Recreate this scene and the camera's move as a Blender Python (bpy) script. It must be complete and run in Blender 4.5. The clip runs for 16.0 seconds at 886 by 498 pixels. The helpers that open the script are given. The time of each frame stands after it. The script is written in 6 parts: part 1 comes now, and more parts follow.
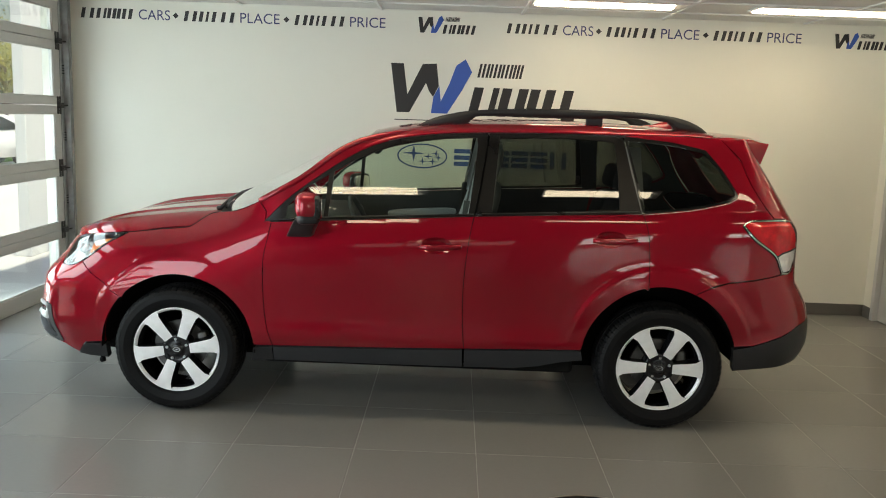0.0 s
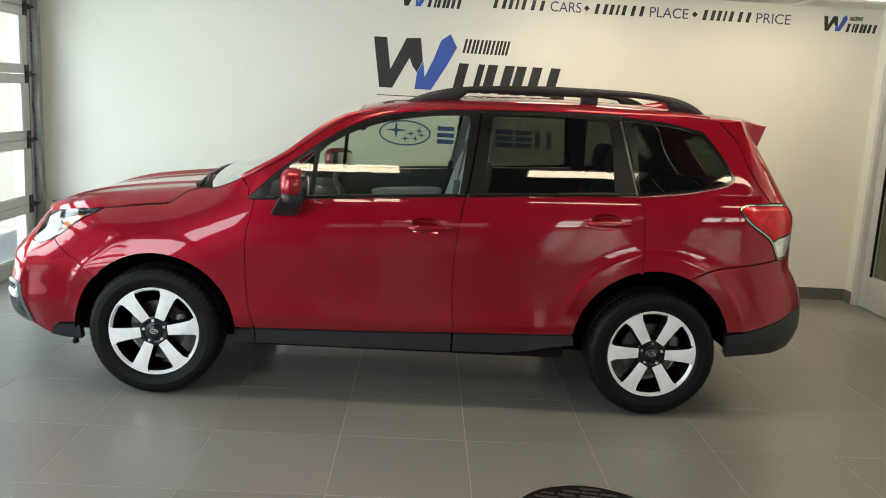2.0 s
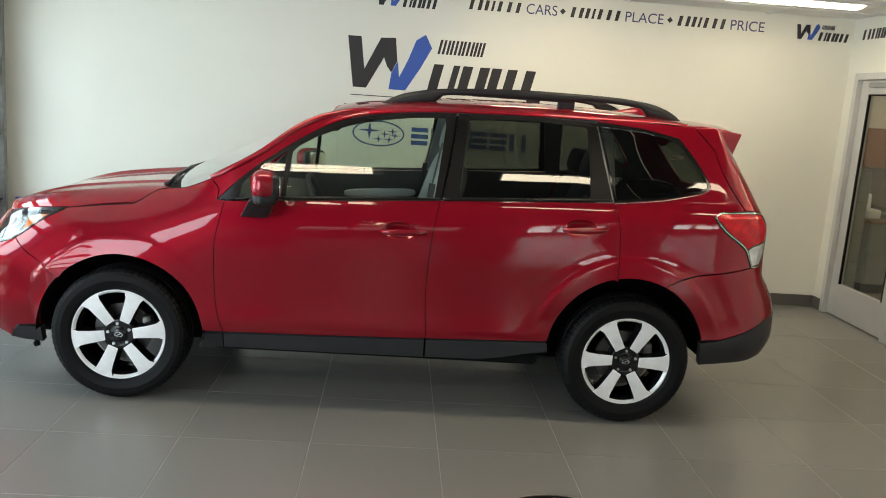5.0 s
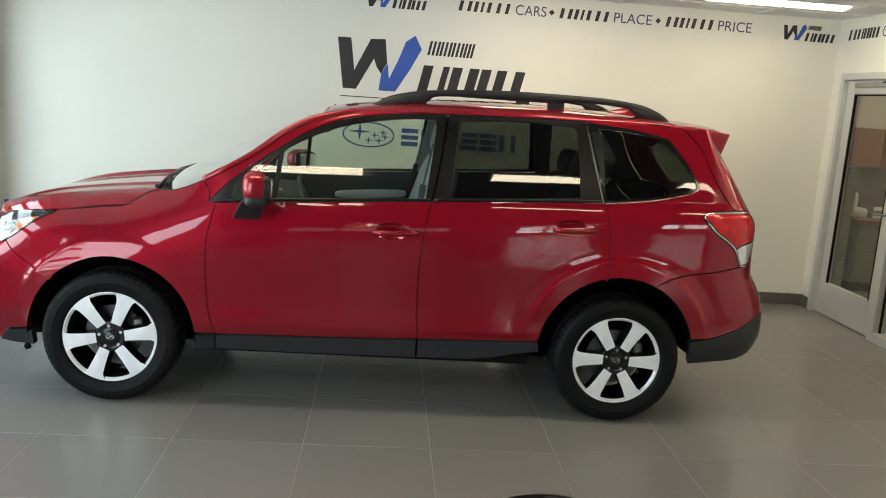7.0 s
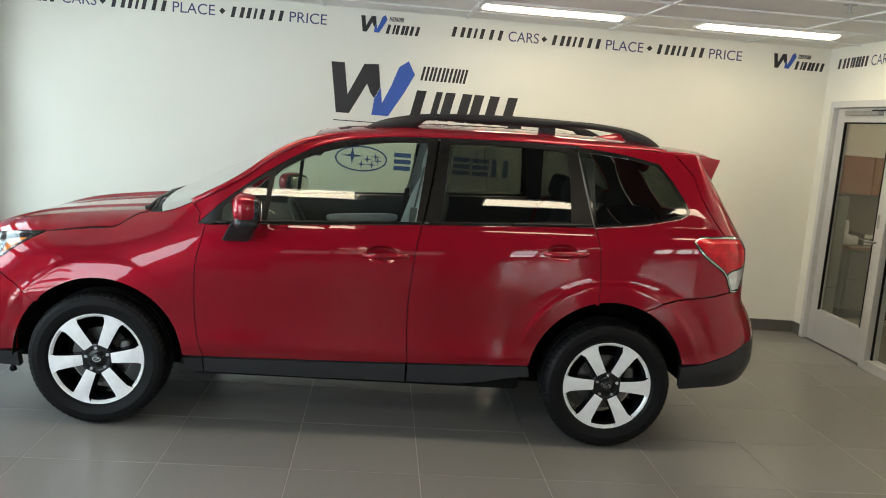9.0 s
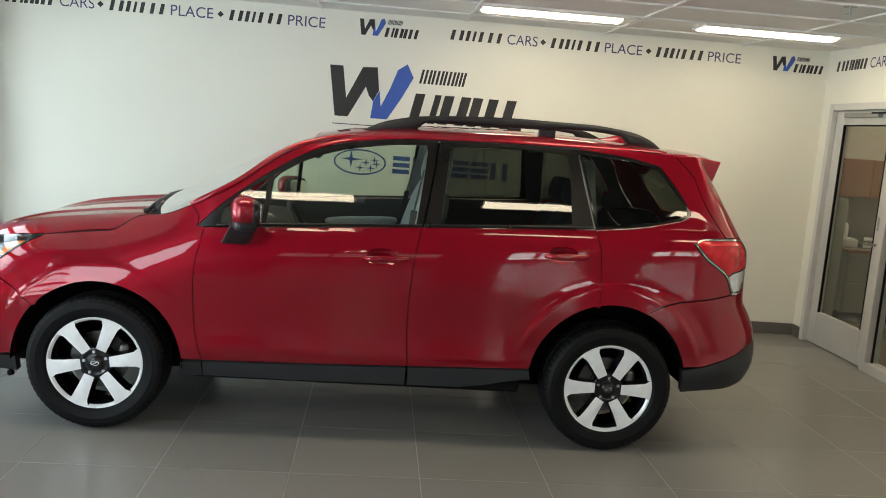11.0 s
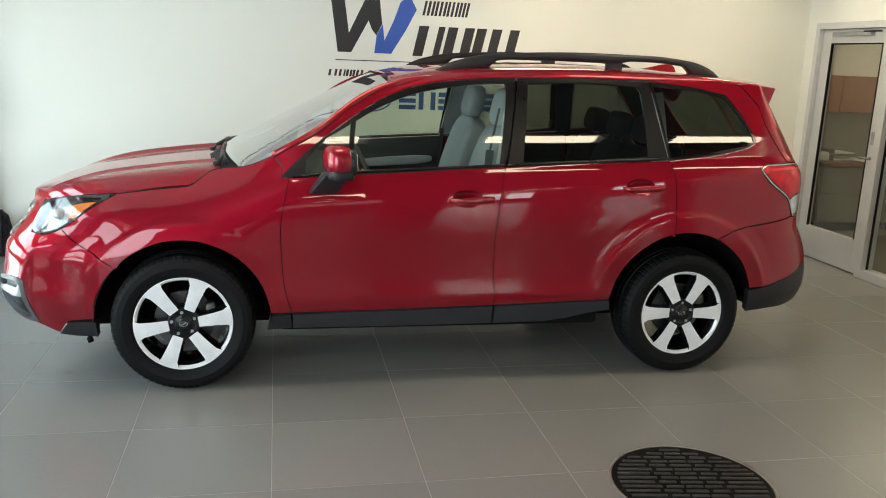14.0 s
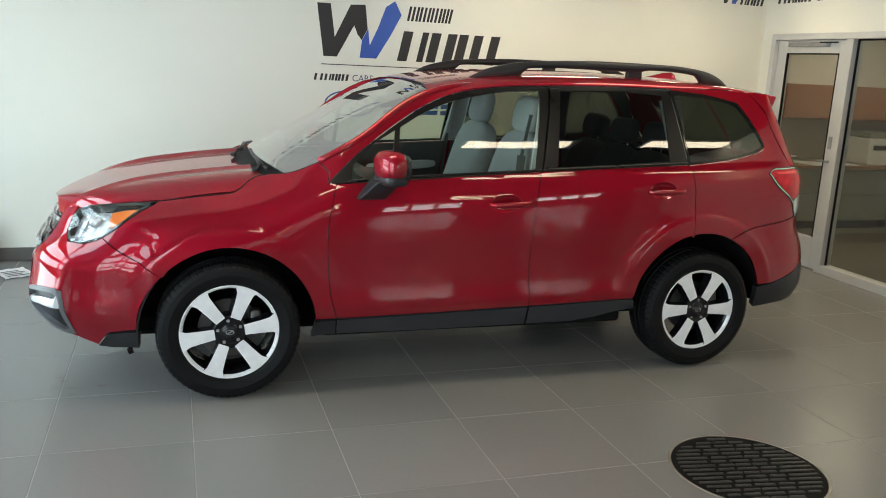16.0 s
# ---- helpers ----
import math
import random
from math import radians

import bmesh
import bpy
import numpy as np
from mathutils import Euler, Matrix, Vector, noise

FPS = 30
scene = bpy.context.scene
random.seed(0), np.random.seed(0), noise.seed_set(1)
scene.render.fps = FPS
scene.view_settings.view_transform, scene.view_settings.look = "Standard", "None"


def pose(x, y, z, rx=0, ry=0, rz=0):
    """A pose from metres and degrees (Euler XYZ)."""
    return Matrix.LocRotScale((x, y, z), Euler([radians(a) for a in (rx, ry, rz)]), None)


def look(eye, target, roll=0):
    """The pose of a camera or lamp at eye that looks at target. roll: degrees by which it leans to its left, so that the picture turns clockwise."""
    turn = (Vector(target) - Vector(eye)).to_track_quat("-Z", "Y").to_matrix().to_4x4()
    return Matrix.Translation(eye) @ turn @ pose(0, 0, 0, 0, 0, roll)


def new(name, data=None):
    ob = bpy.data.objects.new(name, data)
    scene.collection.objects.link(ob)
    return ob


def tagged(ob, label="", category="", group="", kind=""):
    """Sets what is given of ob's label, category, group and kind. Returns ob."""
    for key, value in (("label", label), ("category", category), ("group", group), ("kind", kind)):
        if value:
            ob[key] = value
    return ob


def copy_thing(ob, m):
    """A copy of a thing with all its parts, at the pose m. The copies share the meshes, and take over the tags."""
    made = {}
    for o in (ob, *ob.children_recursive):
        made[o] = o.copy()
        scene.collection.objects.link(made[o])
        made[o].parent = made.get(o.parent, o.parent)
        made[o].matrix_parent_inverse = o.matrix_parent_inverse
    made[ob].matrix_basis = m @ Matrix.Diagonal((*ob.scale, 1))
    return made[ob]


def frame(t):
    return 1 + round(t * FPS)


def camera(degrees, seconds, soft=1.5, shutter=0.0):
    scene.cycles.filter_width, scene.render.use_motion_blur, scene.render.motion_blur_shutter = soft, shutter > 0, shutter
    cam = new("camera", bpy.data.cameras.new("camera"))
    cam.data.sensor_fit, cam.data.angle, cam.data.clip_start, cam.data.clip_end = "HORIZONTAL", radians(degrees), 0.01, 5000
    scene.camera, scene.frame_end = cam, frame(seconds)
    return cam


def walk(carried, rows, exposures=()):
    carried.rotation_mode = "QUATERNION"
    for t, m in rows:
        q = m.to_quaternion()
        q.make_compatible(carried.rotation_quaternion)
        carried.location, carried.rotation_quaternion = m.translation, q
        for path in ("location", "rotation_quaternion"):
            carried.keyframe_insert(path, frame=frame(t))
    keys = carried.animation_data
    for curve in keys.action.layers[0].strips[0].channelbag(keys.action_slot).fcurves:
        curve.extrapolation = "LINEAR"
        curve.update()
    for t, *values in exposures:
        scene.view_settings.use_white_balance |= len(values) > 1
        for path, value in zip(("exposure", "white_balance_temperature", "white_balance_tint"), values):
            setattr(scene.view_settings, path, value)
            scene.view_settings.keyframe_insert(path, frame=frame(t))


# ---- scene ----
cam = camera(56.0, 16.0, soft=1.0)
PATH = [
    (0, (1.483, -4.421, 1.66), (1.463, -2.446, 1.345), 2.1),
    (0.5, (1.457, -4.378, 1.654), (1.453, -2.407, 1.315), 2.2),
    (1, (1.445, -4.358, 1.658), (1.47, -2.387, 1.316), 2.7),
    (1.5, (1.427, -4.348, 1.657), (1.473, -2.382, 1.294), 3.1),
    (2, (1.381, -4.278, 1.651), (1.434, -2.312, 1.286), 3.1),
    (2.5, (1.359, -4.23, 1.655), (1.42, -2.265, 1.285), 3.1),
    (3, (1.379, -4.201, 1.648), (1.454, -2.236, 1.281), 3.8),
    (3.5, (1.371, -4.199, 1.657), (1.475, -2.235, 1.291), 4.5),
    (4, (1.366, -4.208, 1.656), (1.476, -2.244, 1.292), 4.3),
    (4.5, (1.366, -4.21, 1.661), (1.482, -2.246, 1.298), 4.2),
    (7, (1.355, -4.227, 1.668), (1.503, -2.266, 1.309), 4.0),
    (7.5, (1.355, -4.239, 1.662), (1.502, -2.277, 1.302), 3.9),
    (8, (1.359, -4.238, 1.659), (1.51, -2.276, 1.297), 3.9),
    (8.5, (1.37, -4.225, 1.65), (1.528, -2.264, 1.292), 4.2),
    (9, (1.374, -4.219, 1.655), (1.533, -2.247, 1.358), 4.4),
    (9.2, (1.375, -4.218, 1.653), (1.530, -2.243, 1.376), 4.5),
    (11.5, (1.351, -4.196, 1.63), (1.517, -2.225, 1.335), 4.3),
    (12, (1.276, -4.167, 1.616), (1.452, -2.202, 1.292), 4.6),
    (12.5, (1.157, -4.045, 1.628), (1.346, -2.092, 1.238), 4.2),
    (13, (0.927, -3.973, 1.637), (1.138, -2.027, 1.227), 3.7),
    (13.5, (0.638, -4.003, 1.652), (0.956, -2.081, 1.2), 1.7),
    (14, (0.453, -4.085, 1.666), (0.843, -2.175, 1.219), 2.3),
    (14.5, (0.231, -4.14, 1.669), (0.655, -2.237, 1.223), 2.0),
    (15, (-0.051, -4.064, 1.66), (0.433, -2.176, 1.212), 1.6),
    (15.5, (-0.21, -4.037, 1.679), (0.364, -2.173, 1.236), 2.2),
    (16, (-0.243, -3.989, 1.662), (0.368, -2.135, 1.23), 2.9),
]
walk(cam, [(t, look(eye, target, roll)) for t, eye, target, roll in PATH],
     exposures=[(0.0, -0.06, 6900, 10), (1.0, 0.20, 6750, 10), (2.5, 0.24, 6700, 10), (4.5, 0.18, 6600, 10), (7.0, 0.15, 6500, 10), (9.0, 0.15, 6500, 10), (11.5, 0.06, 6600, 10), (12.5, 0.26, 6550, 10), (14.0, 0.30, 6500, 10), (15.0, 0.16, 6450, 10), (16.0, 0.16, 6450, 10)])


from mathutils.geometry import delaunay_2d_cdt

# ---- world and light ----
world = bpy.data.worlds.new("world")
scene.world = world
world.use_nodes = True
wn = world.node_tree
sky = wn.nodes.new("ShaderNodeTexSky")
sky.sky_type = "NISHITA"
sky.sun_disc = False
sky.sun_elevation = radians(70)
sky.sun_rotation = radians(117)
sky.air_density = 1.2
sky.dust_density = 3.0
wn.nodes["Background"].inputs["Strength"].default_value = 0.15
wn.links.new(sky.outputs[0], wn.nodes["Background"].inputs[0])

sun = new("sun", bpy.data.lights.new("sun", "SUN"))
sun.data.energy = 5.0
sun.data.angle = radians(2)
sun.data.color = (1.0, 0.95, 0.87)
sun.matrix_world = look((4.0, -2.0, 12.0), (0, 0, 0))

X_LEFT, X_RIGHT, Y_BACK, Y_FRONT, Z_CEIL = -1.93, 5.25, 3.05, -16.0, 2.55
X_FAR, Y_STEP = 11.0, -4.6       # behind the camera the showroom widens


def daylight(name, eye, target, sx, sy, watts, colour, spread=180):
    """Daylight that enters by a glazed opening."""
    ob = new(name, bpy.data.lights.new(name, "AREA"))
    ob.data.shape, ob.data.size, ob.data.size_y = "RECTANGLE", sx, sy
    ob.data.energy, ob.data.color = watts, colour
    ob.data.spread = radians(spread)
    ob.matrix_world = look(eye, target)
    return ob


daylight("daylight_side", (X_LEFT - 0.80, 0.85, 1.35), (2.4, 0.70, 0.0), 2.7, 2.5, 142, (0.75, 0.895, 1.0), 160)
daylight("daylight_side_near", (X_LEFT - 0.14, -3.05, 1.28), (3, -1.2, 0.6), 3.3, 2.4, 148, (0.78, 0.905, 1.0), 160)
daylight("daylight_front", (5.45, Y_FRONT - 0.14, 1.53), (5.2, 0, 1.3), 2.2, 1.85, 102, (0.85, 0.93, 1.0), 160)
daylight("daylight_front_far", (9.40, Y_FRONT - 0.14, 1.80), (8.0, 0, 1.4), 1.7, 1.3, 70, (0.85, 0.93, 1.0), 160)
daylight("daylight_front_wide", (0.80, Y_FRONT - 0.14, 1.80), (0.8, 0, 1.4), 4.0, 1.3, 10, (0.85, 0.93, 1.0), 160)


# ---- materials ----
def material(name, colour, rough=0.5, metal=0.0, var=0.08, scale=6.0, bump=0.0, bump_scale=60.0, coat=0.0, coat_ior=1.5,
             spec=0.5, fine=0.0, stretch=(1, 1, 1), per_object=0.0, rough_var=0.05, world_space=False):
    m = bpy.data.materials.new(name)
    m.use_nodes = True
    nt = m.node_tree
    p = nt.nodes["Principled BSDF"]
    p.inputs["Metallic"].default_value = metal
    p.inputs["Coat Weight"].default_value = coat
    p.inputs["Coat IOR"].default_value = coat_ior
    p.inputs["Coat Roughness"].default_value = 0.02
    p.inputs["Specular IOR Level"].default_value = spec
    tc = nt.nodes.new("ShaderNodeTexCoord")
    mp = nt.nodes.new("ShaderNodeMapping")
    mp.inputs["Scale"].default_value = stretch
    geo = nt.nodes.new("ShaderNodeNewGeometry")
    nt.links.new(geo.outputs["Position"] if world_space else tc.outputs["Object"], mp.inputs["Vector"])
    n1 = nt.nodes.new("ShaderNodeTexNoise")
    n1.inputs["Scale"].default_value, n1.inputs["Detail"].default_value = scale, 5
    nt.links.new(mp.outputs[0], n1.inputs["Vector"])
    n2 = nt.nodes.new("ShaderNodeTexNoise")
    n2.inputs["Scale"].default_value, n2.inputs["Detail"].default_value = bump_scale, 3
    nt.links.new(mp.outputs[0], n2.inputs["Vector"])

    def ranged(src, lo, hi):
        r = nt.nodes.new("ShaderNodeMapRange")
        r.inputs["From Min"].default_value, r.inputs["From Max"].default_value = 0.25, 0.75
        r.inputs["To Min"].default_value, r.inputs["To Max"].default_value = lo, hi
        nt.links.new(src, r.inputs["Value"])
        return r.outputs[0]

    def product(a, b):
        k = nt.nodes.new("ShaderNodeMath")
        k.operation = "MULTIPLY"
        nt.links.new(a, k.inputs[0])
        nt.links.new(b, k.inputs[1])
        return k.outputs[0]
    value = ranged(n1.outputs["Fac"], 1 - var, 1 + var)
    if fine:
        value = product(value, ranged(n2.outputs["Fac"], 1 - fine, 1 + fine))
    if per_object:
        oi = nt.nodes.new("ShaderNodeObjectInfo")
        r = nt.nodes.new("ShaderNodeMapRange")
        r.inputs["To Min"].default_value, r.inputs["To Max"].default_value = 1 - per_object, 1 + per_object
        nt.links.new(oi.outputs["Random"], r.inputs["Value"])
        value = product(value, r.outputs[0])
    hsv = nt.nodes.new("ShaderNodeHueSaturation")
    hsv.inputs["Color"].default_value = (*colour, 1)
    nt.links.new(value, hsv.inputs["Value"])
    nt.links.new(hsv.outputs[0], p.inputs["Base Color"])
    nt.links.new(ranged(n1.outputs["Fac"], max(rough - rough_var, 0.0), min(rough + rough_var, 1.0)), p.inputs["Roughness"])
    if bump:
        b = nt.nodes.new("ShaderNodeBump")
        b.inputs["Strength"].default_value, b.inputs["Distance"].default_value = bump, 0.002
        nt.links.new(n2.outputs["Fac"], b.inputs["Height"])
        nt.links.new(b.outputs[0], p.inputs["Normal"])
    return m


def glass(name, tint, rough=0.0, base=0.045, power=5.0):
    """Thin pane: clear or tinted, with the reflection of a real pane."""
    m = bpy.data.materials.new(name)
    m.use_nodes = True
    nt = m.node_tree
    nt.nodes.remove(nt.nodes["Principled BSDF"])
    tr = nt.nodes.new("ShaderNodeBsdfTransparent")
    tr.inputs[0].default_value = (*tint, 1)
    gl = nt.nodes.new("ShaderNodeBsdfGlossy")
    gl.inputs["Roughness"].default_value = rough
    gl.inputs["Color"].default_value = (1, 1, 1, 1)
    lw = nt.nodes.new("ShaderNodeLayerWeight")
    lw.inputs["Blend"].default_value = 0.5
    pw = nt.nodes.new("ShaderNodeMath")
    pw.operation = "POWER"
    pw.inputs[1].default_value = power
    ma = nt.nodes.new("ShaderNodeMath")
    ma.operation = "MULTIPLY_ADD"
    ma.inputs[1].default_value, ma.inputs[2].default_value = 1.0 - base, base
    mx = nt.nodes.new("ShaderNodeMixShader")
    nt.links.new(lw.outputs["Facing"], pw.inputs[0])
    nt.links.new(pw.outputs[0], ma.inputs[0])
    nt.links.new(ma.outputs[0], mx.inputs[0])
    nt.links.new(tr.outputs[0], mx.inputs[1])
    nt.links.new(gl.outputs[0], mx.inputs[2])
    nt.links.new(mx.outputs[0], nt.nodes["Material Output"].inputs["Surface"])
    return m


def glow(name, colour, strength):
    m = bpy.data.materials.new(name)
    m.use_nodes = True
    p = m.node_tree.nodes["Principled BSDF"]
    p.inputs["Base Color"].default_value = (*colour, 1)
    p.inputs["Emission Color"].default_value = (*colour, 1)
    p.inputs["Emission Strength"].default_value = strength
    return m


M_WALL = material("wall_paint", (0.78, 0.772, 0.69), 0.55, var=0.02, scale=1.2, bump=0.12, bump_scale=220)
M_GREYWALL = material("dark_taupe_paint", (0.42, 0.40, 0.36), 0.6, var=0.04, scale=1.5, bump=0.1, bump_scale=200)
M_CEIL = material("ceiling_tile", (0.74, 0.73, 0.70), 0.9, var=0.03, scale=3, bump=0.5, bump_scale=160, fine=0.05)
M_CEILDARK = material("ceiling_dimmed", (0.10, 0.098, 0.094), 0.85, var=0.06, scale=2, bump=0.3, bump_scale=160)
M_GRID = material("ceiling_grid", (0.78, 0.78, 0.76), 0.4, var=0.02)
M_TILE = material("porcelain_tile", (0.203, 0.2015, 0.188), 0.25, var=0.0, scale=2.2, fine=0.02, bump=0.0, bump_scale=60,
                  stretch=(0.7, 0.9, 1), per_object=0.04, rough_var=0.0, world_space=True)
M_GROUT = material("grout", (0.27, 0.266, 0.25), 0.85, var=0.12, scale=8, bump=0.3)
M_BASE = material("vinyl_baseboard", (0.105, 0.098, 0.088), 0.45, var=0.06, bump=0.05)
M_ALU = material("clear_anodised_aluminium", (0.60, 0.60, 0.59), 0.38, metal=0.35, var=0.04, bump=0.03)
M_WHITE_ALU = material("white_aluminium", (0.56, 0.555, 0.53), 0.42, var=0.04, bump=0.03)
M_STEEL = material("galvanised_steel", (0.36, 0.365, 0.36), 0.36, metal=0.8, var=0.15, scale=18, bump=0.08)
M_TRACK = material("dull_galvanised_track", (0.34, 0.34, 0.335), 0.42, metal=0.7, var=0.2, scale=18, bump=0.08)
M_DARK = material("dark_rubber", (0.006, 0.006, 0.0065), 0.6, var=0.1, spec=0.15)
M_HINGE = material("oiled_steel", (0.055, 0.053, 0.05), 0.35, metal=0.7, var=0.3, scale=30, bump=0.1)
M_GLASS = glass("clear_glass", (0.93, 0.96, 0.94))
M_TUBE = glow("light_diffuser", (1.0, 0.86, 0.62), 13.2)
M_INK = material("black_vinyl_letter", (0.018, 0.017, 0.018), 0.45, var=0.08)
M_NAVY = material("navy_vinyl_letter", (0.06, 0.065, 0.16), 0.45, var=0.05)
M_BLUE = material("blue_vinyl", (0.035, 0.10, 0.42), 0.42, var=0.05)
M_SIGNBLUE = material("deep_blue_vinyl", (0.025, 0.075, 0.27), 0.42, var=0.05)


# ---- mesh helpers ----
def finish(name, bm, mat, parent=None, label="", smooth=False):
    me = bpy.data.meshes.new(name)
    bm.normal_update()
    bm.to_mesh(me)
    bm.free()
    if smooth:
        me.shade_smooth()
    ob = new(name, me)
    me.materials.append(mat)
    if parent is not None:
        ob.parent = parent
    if label:
        ob["label"] = label
    return ob


def part(name, bm, mat, parent, label="", smooth=False):
    return finish(name, bm, mat, parent, label, smooth)


def thing(name, label, category, group="", kind="", at=(0, 0, 0)):
    ob = new(name)
    ob.location = at
    ob.empty_display_size = 0.1
    return tagged(ob, label, category, group, kind)


def box(bm, a, b, bevel=0.0, m=None):
    """A box from corner a to corner b, with eased edges."""
    lo, hi = Vector(map(min, a, b)), Vector(map(max, a, b))
    r = bmesh.ops.create_cube(bm, size=1.0)
    vs = r["verts"]
    for v in vs:
        v.co = Vector(((lo[i] + hi[i]) / 2 + v.co[i] * (hi[i] - lo[i])) for i in range(3))
    if m is not None:
        bmesh.ops.transform(bm, matrix=m, verts=vs)
    if bevel:
        es = list({e for v in vs for e in v.link_edges})
        bmesh.ops.bevel(bm, geom=es, offset=bevel, segments=2, profile=0.5, affect="EDGES")
    return bm


def boxes(*items, bevel=0.0):
    bm = bmesh.new()
    for a, b in items:
        box(bm, a, b, bevel)
    return bm


def rod(bm, a, b, r, n=12, r2=None):
    a, b = Vector(a), Vector(b)
    q = (b - a).to_track_quat("Z", "Y").to_matrix().to_4x4()
    bmesh.ops.create_cone(bm, cap_ends=True, segments=n, radius1=r, radius2=r if r2 is None else r2, depth=(b - a).length,
                          matrix=Matrix.Translation((a + b) / 2) @ q)
    return bm


def prism(bm, loop, depth, m):
    """A flat loop of points in x, y, thickened along z by depth, then moved by m."""
    vs = [bm.verts.new(m @ Vector((x, y, 0))) for x, y in loop]
    ws = [bm.verts.new(m @ Vector((x, y, depth))) for x, y in loop]
    n = len(vs)
    bm.faces.new(ws)
    bm.faces.new(vs[::-1])
    for i in range(n):
        bm.faces.new((vs[i], vs[(i + 1) % n], ws[(i + 1) % n], ws[i]))
    return bm


# ---- the room ----
T, Y_SOFFIT = 0.16, -0.75
GX, GY, TS = 1.035, -0.465, 0.6096
tagged(finish("subfloor", boxes(((X_LEFT - T, Y_FRONT - T, -0.12), (X_FAR + T, 4.6, -0.0012))), M_GROUT), "grey grout bed between the floor tiles", "floor", kind="structure")
tagged(finish("floor_rear", boxes(((X_LEFT, Y_FRONT, -0.003), (X_FAR, GY - 12 * TS - 0.003, 0.0)), ((GX + 7 * TS + 0.003, GY - 12 * TS, -0.003), (X_FAR, Y_STEP, 0.0))), M_TILE), "grey-brown porcelain floor behind the camera", "floor", kind="structure")
tagged(finish("wall_back", boxes(((X_LEFT, Y_BACK, 0), (X_RIGHT, Y_BACK + T, 2.9))), M_WALL), "warm white painted drywall with vinyl lettering", "wall", kind="structure")
# unseen rear ceiling; its dark colour stands in for dim light in the reflections
tagged(finish("ceiling_rear", boxes(((X_LEFT - T, Y_STEP, Z_CEIL + 0.012), (X_RIGHT + T, Y_SOFFIT, Z_CEIL + 0.1)), ((X_LEFT - T, Y_FRONT - T, Z_CEIL + 0.012), (X_FAR + T, Y_STEP, Z_CEIL + 0.1))), M_CEILDARK), "unseen ceiling behind, coloured dark in place of dim light", "ceiling", kind="structure")
tagged(finish("ceiling_office", boxes(((X_RIGHT + T, -3.2, Z_CEIL + 0.012), (9.6, Y_SOFFIT, Z_CEIL + 0.1))), M_CEIL), "white mineral fibre office ceiling", "ceiling", kind="structure")
tagged(finish("ceiling", boxes(((X_LEFT - T, Y_SOFFIT, Z_CEIL + 0.012), (9.6, 4.6, Z_CEIL + 0.1))), M_CEIL), "white mineral fibre suspended ceiling", "ceiling", kind="structure")

# suspended grid, 0.61 by 1.22 m
bm = bmesh.new()
y = Y_BACK - 0.45
while y > Y_SOFFIT:
    box(bm, (X_LEFT, y - 0.012, Z_CEIL), (X_RIGHT, y + 0.012, Z_CEIL + 0.014))
    y -= 0.61
x = 0.80
while x > X_LEFT + 0.7:
    x -= 0.61
while x < X_RIGHT:
    box(bm, (x - 0.012, Y_SOFFIT, Z_CEIL + 0.001), (x + 0.012, Y_BACK, Z_CEIL + 0.0135))
    x += 1.22
tagged(finish("ceiling_grid", bm, M_GRID), "white metal grid of the suspended ceiling", "ceiling grid", kind="structure")

# side wall with the overhead door opening
DY0, DY1, DZ = -0.86, 2.84, 2.50
NY0, NY1 = -4.95, -1.25          # the next bay's door
tagged(finish("wall_left", boxes(((X_LEFT - T, DY1, 0), (X_LEFT, Y_BACK + T, 2.9)), ((X_LEFT - T, NY1, 0), (X_LEFT, DY0, 2.9)),
                                 ((X_LEFT - T, DY0, DZ), (X_LEFT, DY1, 2.9)), ((X_LEFT - T, NY0, DZ), (X_LEFT, NY1, 2.9)), ((X_LEFT - T, Y_FRONT, 0), (X_LEFT, NY0, 2.9))), M_WALL), "warm white painted drywall round the overhead door", "wall", kind="structure")
FX0, FX1, GX0, GX1, HX0, HX1 = 4.30, 6.60, -1.25, 2.85, 8.45, 10.35
tagged(finish("wall_front", boxes(((X_LEFT - T, Y_FRONT - T, 0), (GX0, Y_FRONT, 2.9)), ((GX1, Y_FRONT - T, 0), (FX0, Y_FRONT, 2.9)), ((FX1, Y_FRONT - T, 0), (HX0, Y_FRONT, 2.9)),
                                  ((HX1, Y_FRONT - T, 0), (X_FAR + T, Y_FRONT, 2.9)), *[((a, Y_FRONT - T, DZ), (b, Y_FRONT, 2.9)) for a, b in ((GX0, GX1), (FX0, FX1), (HX0, HX1))]), M_GREYWALL),
       "dark taupe painted wall far behind the camera", "wall", kind="structure")
tagged(finish("wall_far", boxes(((X_RIGHT + T, Y_STEP, 0), (X_FAR, Y_STEP + T, 2.9)), ((X_FAR, Y_FRONT, 0), (X_FAR + T, Y_STEP + T, 2.9))), M_GREYWALL),
       "dark taupe painted wall of the wide showroom", "wall", kind="structure")

# right wall: office door and glazing
OY0, OY1, OZ = 0.47, 2.905, 2.100
tagged(finish("wall_right", boxes(((X_RIGHT, OY1, 0), (X_RIGHT + T, Y_BACK + T, 2.9)), ((X_RIGHT, Y_STEP, 0), (X_RIGHT + T, OY0, 2.9)),
                                  ((X_RIGHT, OY0, OZ), (X_RIGHT + T, OY1, 2.9))), M_WALL), "warm white painted drywall round the office glazing", "wall", kind="structure")
tagged(finish("baseboard", boxes(((X_LEFT, Y_BACK - 0.012, 0), (X_RIGHT, Y_BACK, 0.105)), ((X_RIGHT - 0.012, OY1 + 0.004, 0), (X_RIGHT, Y_BACK - 0.012, 0.105)), bevel=0.004), M_BASE),
       "dark grey vinyl baseboard", "baseboard", kind="structure")

